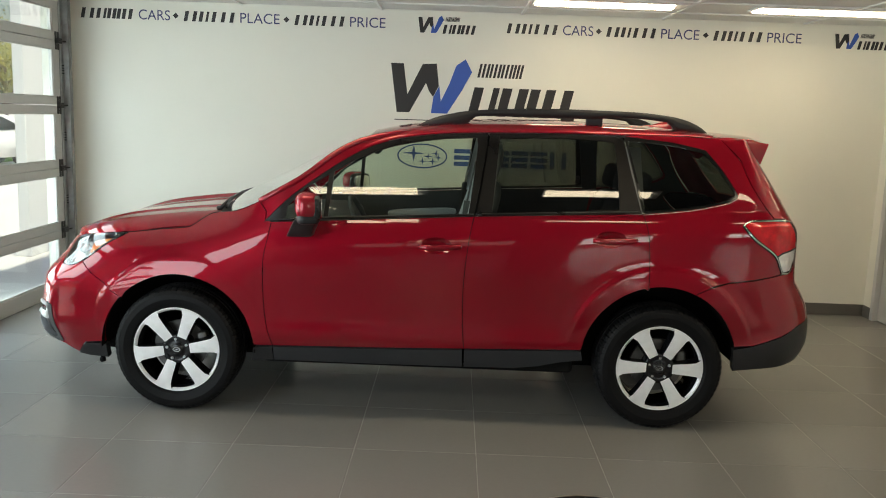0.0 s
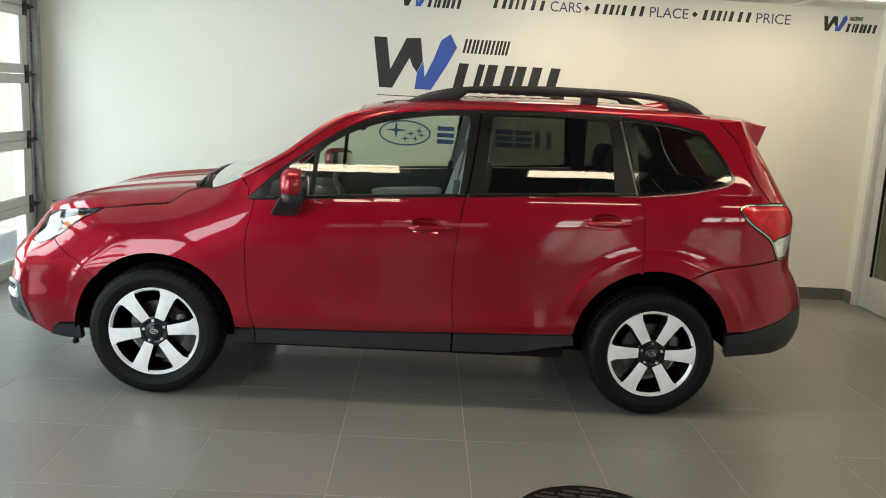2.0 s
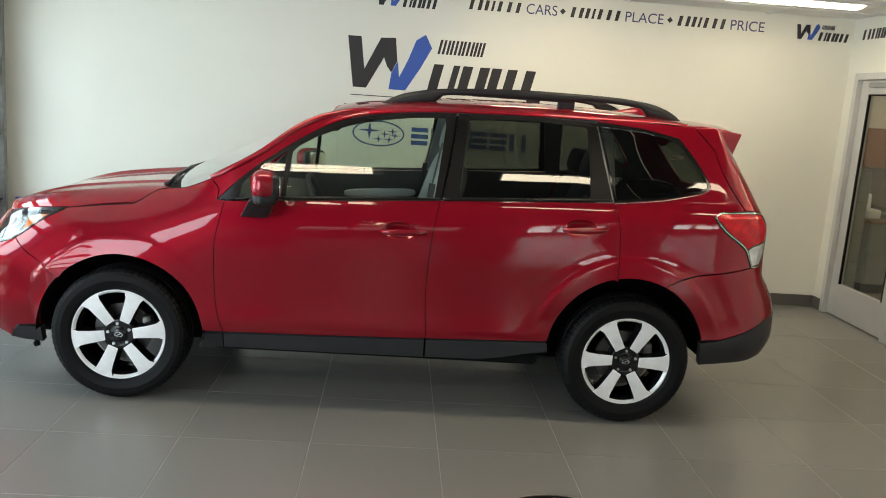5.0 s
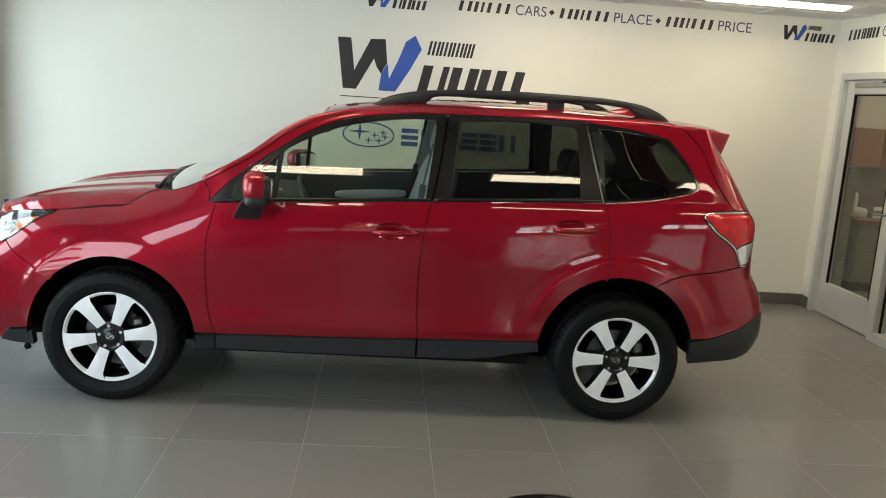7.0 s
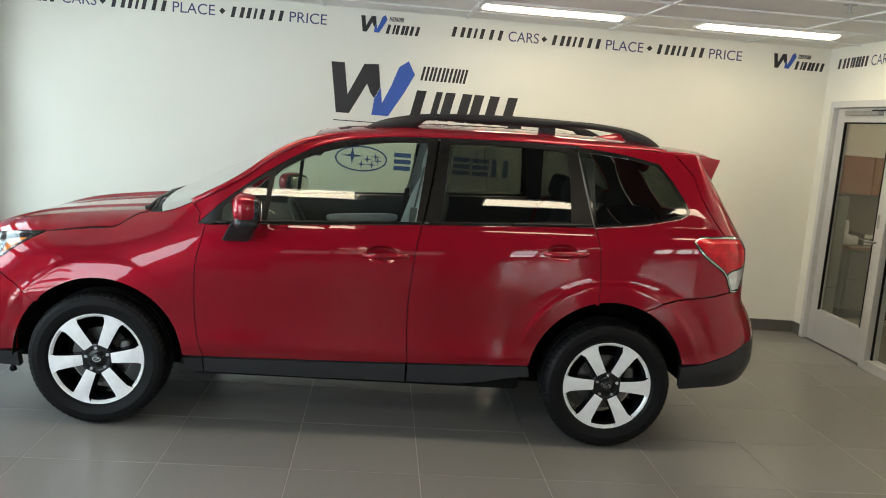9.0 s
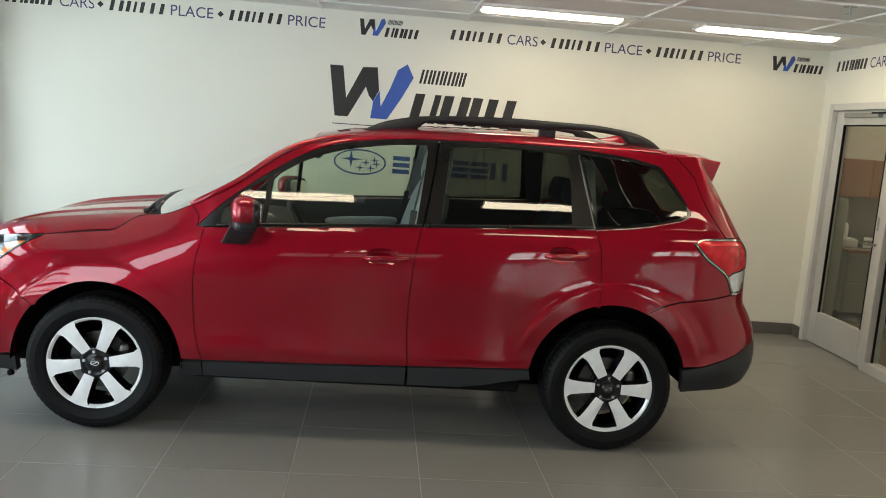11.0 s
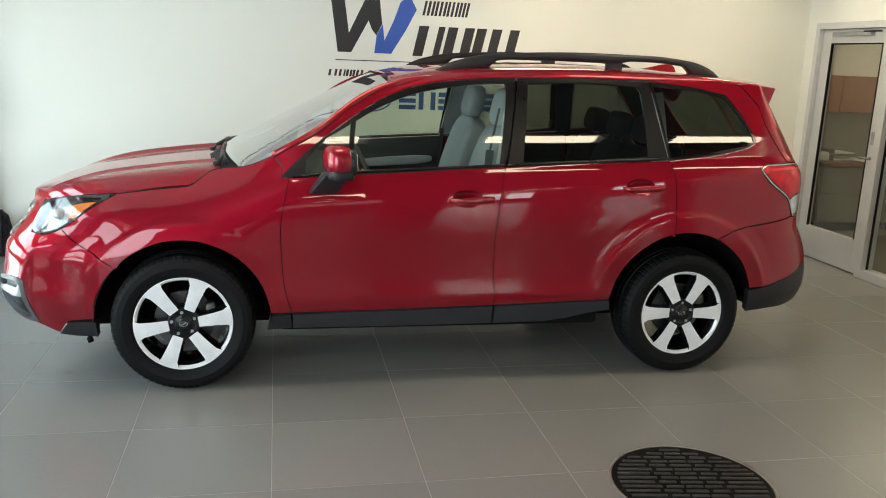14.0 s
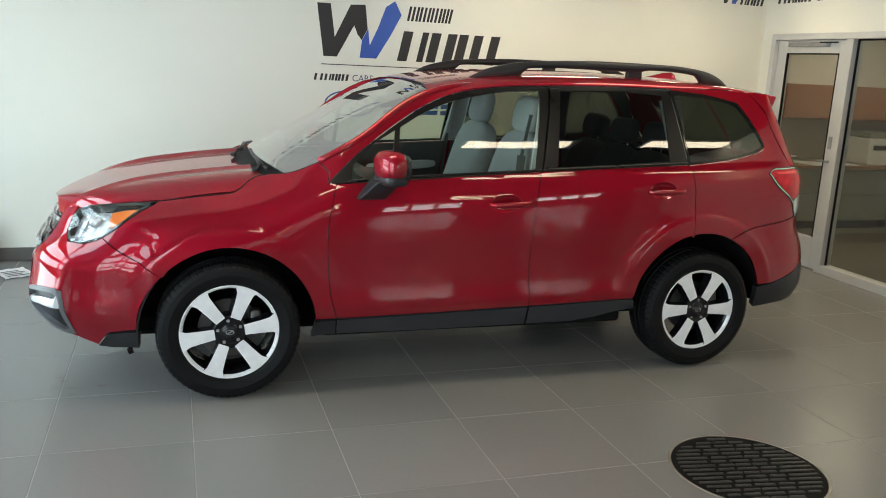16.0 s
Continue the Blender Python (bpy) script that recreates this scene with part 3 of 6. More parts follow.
FRAME_Q = spline([(2.392, 1.584), (2.55, 1.572), (2.66, 1.560), (2.825, 1.528)], 4) + spline([(2.838, 1.515), (2.915, 1.425), (2.996, 1.305), (2.985, 1.278)], 4) + spline([(2.95, 1.258), (2.75, 1.214), (2.498, 1.184)], 4)
QUARTER = SEAM_R[:-1] + FRAME_Q[::-1] + [(2.40, 1.592), (2.55, 1.598), (2.72, 1.598), (2.86, 1.593)] + HATCH + [(3.087, 1.172)] + TAIL_LOW + [(3.15, 0.855), (2.983, 0.834), (2.885, 0.808)] + arc(ARCH_R, aR2, aR1)[:-1]
GLASS_F = spline([(0.838, 1.345), (0.975, 1.424), (1.157, 1.493), (1.403, 1.539), (1.600, 1.552)], 5) + spline([(1.606, 1.51), (1.588, 1.32), (1.568, 1.148)], 4) + [(1.2, 1.124), (0.815, 1.101)]
GLASS_V = [(0.586, 1.090), (0.594, 1.156), (0.692, 1.258), (0.811, 1.330), (0.790, 1.101)]
FRAME_F = FRAME_TOP + [(1.648, 1.45), (1.620, 1.26), (1.600, 1.138), (1.05, 1.103), (0.511, 1.070)]
GLASS_R = [(1.722, 1.540), (1.735, 1.552), (1.90, 1.562), (2.086, 1.566), (2.325, 1.555), (2.340, 1.542), (2.360, 1.38), (2.372, 1.200), (2.05, 1.178), (1.692, 1.160)]
FRAME_R = [(1.668, 1.578), (1.90, 1.586), (2.10, 1.589), (2.385, 1.583), (2.43, 1.40), (2.490, 1.186), (2.05, 1.163), (1.606, 1.140), (1.628, 1.26), (1.654, 1.45)]
LAMP = spline([(-0.385, 0.960), (-0.60, 0.940), (-0.80, 0.915), (-0.90, 0.890)], 5) + spline([(-0.915, 0.86), (-0.90, 0.80), (-0.84, 0.762), (-0.745, 0.752)], 5) + LAMP_LOW[1:-1][::-1]
TAIL = [(3.026, 1.140), (3.050, 1.163), (3.087, 1.174), (3.285, 1.178)] + spline([(3.30, 1.178), (3.45, 1.170), (3.52, 1.13), (3.51, 0.99), (3.43, 0.885), (3.335, 0.878)], 4) + TAIL_LOW[1:-1][::-1]
BUMP_F = arc(ARCH_F, 179, aF0) + BUMP_SEAM[::-1][1:-1] + LAMP_LOW[10:] + [(-0.835, 0.756), (-0.905, 0.795), (-0.922, 0.86), (-0.915, 0.897), (-1.03, 0.880), (-1.05, 0.835)] + [(-1.02, 0.72), (-1.12, 0.63), (S_NOSE, 0.62), (S_NOSE, 0.43), (-1.05, 0.425), (-0.95, 0.400), (-0.845, 0.362), (-0.74, 0.316), (-0.70, 0.300), (-0.62, 0.266), (-0.548, 0.334)]
LIP_F = [(-0.408, 0.340), (-0.547, 0.332), (-0.622, 0.264), (-0.55, 0.256), (-0.427, 0.255)]
VALANCE = [(-0.70, 0.315), (-0.845, 0.378), (-0.95, 0.416), (-1.05, 0.44), (S_NOSE, 0.445), (S_NOSE, 0.27), (-1.0, 0.26), (-0.75, 0.24)]
FOG = [(-1.075, 0.505), (-1.0, 0.525), (-0.90, 0.540), (-0.805, 0.548), (-0.760, 0.536), (-0.738, 0.45), (-0.703, 0.320), (-0.742, 0.318), (-0.845, 0.366), (-0.95, 0.404), (-1.05, 0.43)]
FOG_IN = [(-1.06, 0.455), (-1.055, 0.490), (-0.98, 0.503), (-0.89, 0.517), (-0.815, 0.523), (-0.783, 0.512), (-0.762, 0.44), (-0.732, 0.345), (-0.755, 0.342), (-0.845, 0.385), (-0.95, 0.421)]
FOG_BAR = [(-1.03, 0.466), (-0.90, 0.490), (-0.800, 0.497), (-0.790, 0.516), (-0.772, 0.514), (-0.750, 0.452), (-0.80, 0.452), (-0.90, 0.450), (-1.01, 0.440)]
BUMP_R = arc(ARCH_R, 14.5, aR2) + [(2.885, 0.804), (2.983, 0.830), (3.15, 0.851), (3.325, 0.877), (3.43, 0.880), (3.55, 0.90), (S_TAIL, 0.90), (S_TAIL, 0.61), (3.60, 0.61), (3.43, 0.592), (3.314, 0.543), (3.136, 0.489)]
LIP_R = [(3.030, 0.466), (3.136, 0.486), (3.314, 0.540), (3.43, 0.589), (3.60, 0.606), (S_TAIL, 0.606), (S_TAIL, 0.36), (3.5, 0.36), (3.21, 0.352), (3.050, 0.335), (3.038, 0.38)]
SILL_A = [(0.400, 0.290), (0.416, 0.372), (0.520, 0.379), (0.524, 0.298)]
SILL_B = [(0.528, 0.298), (0.524, 0.380), (1.05, 0.391), (1.564, 0.405), (1.566, 0.300), (1.05, 0.296)]
SILL_C = [(1.574, 0.300), (1.572, 0.406), (2.205, 0.426), (2.213, 0.41), (2.222, 0.370), (2.10, 0.352), (1.98, 0.322), (1.85, 0.304)]

# roof: from the frame tops over the middle
z_crown = curve((0.95, 1.545), (1.03, 1.572), (1.16, 1.600), (1.30, 1.622), (1.50, 1.641), (1.8, 1.654), (2.1, 1.660), (2.4, 1.655), (2.7, 1.640), (2.95, 1.618), (3.05, 1.605), sigma=0.03)
z_side = curve((0.95, 1.442), (1.03, 1.487), (1.216, 1.540), (1.463, 1.570), (1.66, 1.580), (2.1, 1.591), (2.385, 1.593), (2.72, 1.600), (2.86, 1.595), (3.0, 1.58), sigma=0.01)


def roof(x, v):
    zs, zc = z_side(x), z_crown(x)
    _, hs, _ = body(x, zs)
    zs = np.minimum(zs, zc - 0.02)
    t = 1 - v
    h = 3 * t * t * v * 0.0 + 3 * t * t * v * 0.40 + 3 * t * v * v * (hs - 0.012) + v ** 3 * hs
    z = t ** 3 * zc + 3 * t * t * v * (zc - 0.002) + 3 * t * v * v * (zs + 0.98 * (zc - zs)) + v ** 3 * zs
    return x, h, z


def screen(u, v):
    """The windscreen: v climbs the pillar, u goes from the edge to the middle."""
    ex, ez = np.array(SCREEN_EDGE).T
    k = np.concatenate([[0], np.cumsum(np.hypot(np.diff(ex), np.diff(ez)))])
    k = k / k[-1]
    x_e, z_e = np.interp(v, k, ex), np.interp(v, k, ez)
    _, h_e, _ = body(x_e, z_e)
    x_c, z_c = 0.085 + (1.028 - 0.085) * v, 1.092 + (float(z_crown(1.03)) - 1.092) * (0.04 * np.sin(np.pi * v) + v)
    g = 1 - (1 - u) ** 2
    return x_e + (x_c - x_e) * g, h_e * (1 - u), z_e + (z_c - z_e) * g


def screen_low(u, v):
    """The screen's surface carried on below its lower edge."""
    x0, h0, z0 = screen(u, np.clip(v, 0, 1))
    return x0 + 0.5 * np.minimum(v, 0), h0, z0 + 0.55 * np.minimum(v, 0)


z_bonnet = curve((-0.92, 0.842), (-0.86, 0.880), (-0.75, 0.928), (-0.55, 0.991), (-0.38, 1.030), (-0.2, 1.056), (-0.04, 1.075), (0.13, 1.090), (0.30, 1.096), sigma=0.03)
_bs = np.array([-1.20, -1.10, -1.05, -0.99, -0.92, -0.85, -0.75, -0.64, -0.50, -0.34, -0.16, 0.0])
_cx, _ch, _cz = body(_bs, np.interp(_bs, [-1.20, -0.99, -0.85, -0.64, -0.34, -0.16, 0.0], [0.862, 0.885, 0.908, 0.938, 0.966, 0.986, 1.002]))
EDGE_X, EDGE_H, _ = body(np.array([p[0] for p in HOOD_CUT[1:]]), np.array([p[1] for p in HOOD_CUT[1:]]))
h_edge = curve(*zip(_cx, _ch), (0.15, float(_ch[-1]) + 0.001), (0.3, float(_ch[-1]) + 0.002), sigma=0.10)
z_edge = curve(*zip(_cx, _cz), (0.25, 1.03), sigma=0.07)


def bonnet(x, h):
    he, ze = h_edge(x), z_edge(x)
    zc = np.maximum(z_bonnet(x), ze + 0.012)
    ridge = 0.013 * np.exp(-((h - 0.40) / 0.045) ** 2) * smooth01((x + 0.8) / 0.4)
    ridge = ridge - 0.010 * smooth01((0.42 - h) / 0.10) * smooth01((x + 0.8) / 0.4)
    return x, h, zc - (zc - ze) * np.abs(h / he) ** 10.0 + ridge


BONNET = [(float(_cx[0]) - 0.045, 0.0), (float(_cx[0]) - 0.02, 0.5 * float(_ch[0]))] + [(float(a), float(b) * 0.988) for a, b in zip(_cx, _ch)][:-3] + [(float(a), float(b) - 0.009) for a, b in zip(EDGE_X, EDGE_H)] + [(0.115, 0.33), (0.075, 0.0)]

car = thing("car", "dark red pearl compact crossover with black roof rails, parked indoors", "car")


def cup_loop(x0, z0, k=1.0):
    return [(x0 - 0.020 + 0.080 * k * math.copysign(abs(math.cos(a)) ** 0.85, math.cos(a)), z0 + 0.006 + 0.044 * k * math.copysign(abs(math.sin(a)) ** 0.85, math.sin(a))) for a in (2 * math.pi * i / 40 for i in range(40))]


def car_half(sd):
    """Skin, glass and fittings of one side of the car."""
    near = sd > 0
    patch("front_wing", WING, body, M_PAINT, car, sd, step=0.011)
    fd = patch("front_door", DOOR_F, body, M_PAINT, car, sd, step=0.015, holes=(cup_loop(1.423, 0.968),))
    rd = patch("rear_door", DOOR_R, body, M_PAINT, car, sd, step=0.012, holes=(cup_loop(2.353, 1.036),))
    qp = patch("rear_quarter_panel", QUARTER, body, M_PAINT, car, sd, step=0.012)
    patch("windscreen_pillar", [(0.440, 1.168), (0.481, 1.120), (0.478, 1.084)] + FRAME_TOP[1:22] + [(1.125, 1.536)] + SCREEN_HIGH[::-1][:-1], body, M_PAINT, car, sd, gap=0.001)
    bm = bmesh.new()
    part("pillar_edge", tube(bm, [skin_point(s, z, sd, -0.012) for s, z in SCREEN_HIGH] + [skin_point(1.08, 1.540, sd, -0.014), skin_point(1.15, 1.552, sd, -0.022), skin_point(1.24, 1.560, sd, -0.040)], 0.019, 16), M_PAINT, car, "rounded painted edge beside the screen", True)
    # door frames and glass
    patch("window_frame", FRAME_F, body, M_SATIN, fd, sd, holes=(GLASS_F, GLASS_V), lift=0.001, label="satin black window frame")
    patch("window_frame", FRAME_R, body, M_SATIN, rd, sd, holes=(GLASS_R,), lift=0.001, label="satin black window frame")
    patch("window_surround", FRAME_Q, body, M_SURROUND, qp, sd, holes=(GLASS_Q,), lift=0.001, gap=0.0, label="gloss black window surround")
    for lp, m, par, nm in ((GLASS_F, M_LIGHTGLASS, fd, "window_pane"), (GLASS_V, M_LIGHTGLASS, fd, "quarter_light"), (GLASS_R, M_PRIVACY, rd, "window_pane"), (GLASS_Q, M_PRIVACYDEEP, qp, "quarter_window")):
        g = patch(nm, lp, body, m, par, sd, gap=-0.004, flange=0.0, lift=-0.004, step=0.05, label="dark privacy glass" if m in (M_PRIVACY, M_PRIVACYDEEP) else "lightly green tinted glass")
        g.visible_shadow = False
    # seals behind the gaps; their black also stands in for the gaps' shade
    for line, par in ((SEAM_F, fd), (SEAM_B, fd), (SEAM_R, rd)):
        bm = bmesh.new()
        part("door_seal", tube(bm, [skin_point(s, z, sd, -0.009) for s, z in line], 0.0065, 6), M_DARK, par, "black strip for the door seal and the gap's shade", True)
    patch("inner_trim", [(a, b) for a, b in QUARTER if b > 0.70], body, M_CABIN, qp, sd, gap=0.012, lift=-0.03, flange=0.0, step=0.04, holes=(inset(resample(GLASS_Q, 0.03), 0.028),), label="charcoal inner quarter trim")
    patch("pillar_backing", [(1.585, 1.14), (1.625, 1.14), (1.675, 1.45), (1.69, 1.575), (1.64, 1.57), (1.63, 1.45)], body, M_DARK, car, sd, lift=-0.014, flange=0.0, step=0.06, gap=0.0, label="black seal between the door frames")
    # belt mouldings
    for lo, hi, par in ((SEAM_F[-1][0] + 0.06, 1.596, fd), (1.606, 2.488, rd)):
        bm = bmesh.new()
        pts = [skin_point(lo + (hi - lo) * i / 24, float(z_belt(lo + (hi - lo) * i / 24)) + 0.009, sd, 0.002) for i in range(25)]
        part("belt_moulding", tube(bm, pts, 0.0075, 8), M_SATIN, par, "gloss black belt moulding", True)
    bm = bmesh.new()
    part("trim_strip", tube(bm, [skin_point(s, z - 0.006, sd, 0.003) for s, z in FRAME_Q[23:]], 0.0017, 6), M_SILVER, qp, "thin bright window trim", True)
    # sills and lower lips
    patch("sill_cover", SILL_B, body, M_FOGTRIM, car, sd, lift=0.012, flange=0.03, soft=0.006, label="black plastic sill cover")
    patch("sill_cover", SILL_C, body, M_FOGTRIM, car, sd, lift=0.012, flange=0.03, soft=0.006, label="black plastic sill cover")
    patch("mud_guard", SILL_A, body, M_TRIM, car, sd, lift=0.006, flange=0.03, label="black plastic guard behind the wheel")
    # handles
    for par, x0, z0 in ((fd, 1.423, 0.968), (rd, 2.353, 1.036)):
        sl = 0.045
        bm = bmesh.new()
        n = 30
        rows = []
        for i in range(n + 1):
            u = -1 + 2 * i / n
            s = x0 + u * 0.118
            c = skin_point(s, z0 + u * 0.118 * sl + 0.002, sd, 0.0)
            out = 0.034 * (1 - abs(u) ** 5) + 0.002
            hh = 0.0165 * (1 - 0.35 * abs(u) ** 2)
            ring = []
            for k in range(10):
                a = 2 * math.pi * k / 10
                ring.append(bm.verts.new(c + Vector((0, -sd * (out + 0.008 * math.cos(a)), hh * math.sin(a)))))
            rows.append(ring)
        for a, b in zip(rows, rows[1:]):
            for k in range(10):
                bm.faces.new((a[k], a[(k + 1) % 10], b[(k + 1) % 10], b[k]))
        bm.faces.new(rows[0])
        bm.faces.new(rows[-1])
        bmesh.ops.recalc_face_normals(bm, faces=bm.faces)
        hnd = part("door_handle", bm, M_PAINT, par, "body-coloured pull handle", True)
        bm = bmesh.new()
        vs = []
        for rr, dep in ((1.0, 0.0), (0.95, -0.003), (0.85, -0.010), (0.65, -0.019), (0.35, -0.024)):
            vs.append([bm.verts.new(skin_point(a, b, sd, dep)) for a, b in cup_loop(x0, z0, rr)])
        for a, b in zip(vs, vs[1:]):
            for k in range(40):
                bm.faces.new((a[k], a[(k + 1) % 40], b[(k + 1) % 40], b[k]))
        bm.faces.new(vs[-1])
        bmesh.ops.recalc_face_normals(bm, faces=bm.faces)
        bmesh.ops.reverse_faces(bm, faces=bm.faces)
        part("handle_cup", bm, M_PAINT, par, "", True)
        if par is fd:
            bm = bmesh.new()
            c = skin_point(x0 + 0.108, z0 + 0.006, sd, 0.010)
            rod(bm, c, c + Vector((0, -sd * 0.004, 0)), 0.008, 16)
            part("key_lock", bm, M_CHROME, par, "small chrome key lock")
    # door mirror, its glass turned towards the driver
    ang = 0.22 if near else -0.62
    turn = Matrix.Rotation(ang, 4, "Z")

    def ahead(d, z):
        return (0.735 + d * math.cos(ang), CY - sd * 1.030 + d * math.sin(ang), z - (0 if near else 0.028))
    bm = bmesh.new()
    pillow(bm, ahead(0.0, 1.180), (0.130, 0.215, 0.146), 0.72, turn, 32, 20)
    mir = part("door_mirror", bm, M_PAINT, car, "body-coloured door mirror cap", True)
    bm = bmesh.new()
    pillow(bm, ahead(0.004, 1.118), (0.118, 0.200, 0.062), 0.55, turn, 28, 12)
    part("mirror_underside", bm, M_TRIM, mir, "black plastic underside", True)
    bm = bmesh.new()
    pillow(bm, ahead(0.044, 1.174), (0.052, 0.205, 0.134), 0.5, turn)
    part("mirror_bezel", bm, M_GLOSS, mir, "black mirror bezel", True)
    bm = bmesh.new()
    pillow(bm, ahead(0.066, 1.174), (0.014, 0.172, 0.104), 0.5, turn)
    part("mirror_glass", bm, M_CHROME, mir, "mirror glass", True)
    bm = bmesh.new()
    lo = [Vector((x, CY - sd * h, z)) for x, h, z in ((0.600, 0.865, 1.000), (0.745, 0.865, 1.006), (0.738, 0.935, 1.002), (0.605, 0.930, 1.000))]
    hi = [Vector((x, CY - sd * h, z)) for x, h, z in ((0.668, 0.925, 1.112), (0.790, 0.925, 1.112), (0.790, 1.070, 1.110), (0.672, 1.065, 1.110))]
    va, vb = [bm.verts.new(v) for v in lo], [bm.verts.new(v) for v in hi]
    for k in range(4):
        bm.faces.new((va[k], va[(k + 1) % 4], vb[(k + 1) % 4], vb[k]))
    bm.faces.new(va)
    bm.faces.new(vb)
    bmesh.ops.recalc_face_normals(bm, faces=bm.faces)
    bmesh.ops.bevel(bm, geom=list(bm.edges), offset=0.010, segments=3, profile=0.5, affect="EDGES")
    part("mirror_foot", bm, M_TRIM, mir, "black plastic mirror foot", True)
    # dark tube put in for the shade of the bonnet gap
    bm = bmesh.new()
    part("bonnet_gap", tube(bm, [skin_point(s, z, sd, -0.001) for s, z in HOOD_CUT], 0.0026, 6), M_DARK, car, "thin dark strip for the shade in the bonnet gap", True)
    # head lamp
    hl = patch("head_lamp", LAMP, lambda s, z: body(s, z), M_GLOSS, car, sd, lift=-0.045, flange=0.0, label="head lamp with clear lens and amber corner")
    patch("lamp_bezel", LAMP, body, M_GLOSS, hl, sd, lift=0.001, gap=0.0015, flange=0.04, holes=(inset(LAMP, 0.013),), label="gloss black bezel")
    lamp_in = [(-0.680, 0.916), (-0.80, 0.906), (-0.902, 0.882), (-0.904, 0.803), (-0.835, 0.770), (-0.735, 0.772), (-0.674, 0.800), (-0.657, 0.862)]
    patch("reflector", lamp_in, body, M_REFLECTOR, hl, sd, lift=-0.028, flange=0.02, soft=0.012, label="silver reflector")
    patch("amber_marker", [(-0.488, 0.930), (-0.570, 0.920), (-0.648, 0.903), (-0.644, 0.838), (-0.605, 0.845), (-0.549, 0.882), (-0.492, 0.921)], body, M_AMBER, hl, sd, lift=-0.012, flange=0.02, label="amber corner lens")
    bm = bmesh.new()
    c = skin_point(-0.72, 0.845, sd, -0.035)
    pillow(bm, c, (0.062, 0.062, 0.056), 0.9)
    part("lamp_bowl", bm, M_BRIGHT, hl, "round projector bowl", True)
    for s0 in (-0.64, -0.80):
        patch("reflector_rib", [(s0, 0.918), (s0 - 0.010, 0.917), (s0 - 0.022, 0.785), (s0 - 0.012, 0.785)], body, M_SILVER, hl, sd, lift=-0.022, flange=0.008, label="bright reflector rib")
    g = patch("lamp_cover", LAMP, body, M_LENS, hl, sd, gap=0.003, flange=0.0, lift=0.003, label="clear lamp cover")
    g.visible_shadow = False
    # fog lamp trim
    fg = patch("fog_lamp_trim", FOG, body, M_FOGRIM, car, sd, step=0.012, lift=0.012, flange=0.03, soft=0.006, holes=(FOG_IN,), label="grey fog lamp surround")
    patch("chrome_bar", FOG_BAR, body, M_BRIGHT, fg, sd, step=0.012, lift=0.010, flange=0.02, soft=0.006, label="bright chrome bar")
    patch("fog_recess", inset(FOG_IN, -0.006), body, M_FOGTRIM, fg, sd, step=0.012, lift=-0.022, flange=0.0, label="dark grey recess behind the bar")
    # tail lamp
    tl = patch("tail_lamp", TAIL, body, M_GLOSS, car, sd, lift=0.002, flange=0.03, soft=0.004, label="red and clear tail lamp with bright rim")
    patch("lamp_rim", inset(TAIL, 0.005), body, M_LAMPRIM, tl, sd, lift=0.0045, flange=0.004, gap=0.0, holes=(inset(TAIL, 0.011),), label="thin bright rim")
    red = [(3.046, 1.140), (3.062, 1.154), (3.09, 1.163), (3.29, 1.167), (3.46, 1.158), (3.505, 1.02), (3.33, 1.000), (3.285, 0.982), (3.255, 1.003), (3.12, 1.077)]
    patch("red_lens", red, body, M_REDLENS, tl, sd, lift=0.006, flange=0.006, soft=0.003, label="red lens")
    patch("reverse_lens", [(3.292, 0.976), (3.33, 0.994), (3.50, 1.012), (3.49, 0.97), (3.42, 0.896), (3.345, 0.890), (3.318, 0.93)], body, M_CLEARLENS, tl, sd, lift=0.006, flange=0.006, soft=0.003, label="clear lens")
    patch("light_bar", [(3.085, 1.150), (3.29, 1.156), (3.45, 1.150), (3.45, 1.134), (3.29, 1.140), (3.10, 1.134)], body, M_REDBAR, tl, sd, lift=0.008, flange=0.003, soft=0.002, label="brighter red strip near the top of the lens")
    # arch liner
    for cx, cz, cr in (ARCH_F, ARCH_R):
        bm = bmesh.new()
        rows = []
        for yy in (0.872, 0.83, 0.55):
            rows.append([bm.verts.new((cx + (cr + (0.012 if yy < 0.85 else 0.002)) * math.cos(a), CY - sd * yy, cz + (cr + (0.012 if yy < 0.85 else 0.002)) * math.sin(a))) for a in (radians(-1 + 182 * k / 40) for k in range(41))])
        for a, b in zip(rows, rows[1:]):
            for k in range(40):
                bm.faces.new((a[k], a[k + 1], b[k + 1], b[k]))
        cvert = bm.verts.new((cx, CY - sd * 0.55, cz))
        for k in range(40):
            bm.faces.new((rows[-1][k], rows[-1][k + 1], cvert))
        part("wheel_arch_liner", bm, M_UNDER, car, "black felt arch liner", True)
    # inner door trims
    for lp, par in ((DOOR_F, fd), (DOOR_R, rd)):
        lp = [(a, max(b, 0.62) + (0.028 if b > 1.0 else 0.0)) for a, b in lp] if par is fd else [(1.60, 0.62), (2.12, 0.62), (2.24, 0.80), (2.46, 0.92), (2.49, 1.205), (2.05, 1.190), (1.612, 1.168)]
        patch("inner_trim", lp, body, M_CABIN, par, sd, gap=0.01, lift=-0.075, flange=0.0, step=0.06, label="charcoal inner door trim")
    bm = bmesh.new()
    pillow(bm, (1.26, CY - sd * 0.735, 0.965), (0.50, 0.05, 0.06), 0.5, Matrix.Rotation(radians(-4), 4, "Y"))
    part("armrest", bm, M_CABINGREY, fd, "light grey door armrest", True)
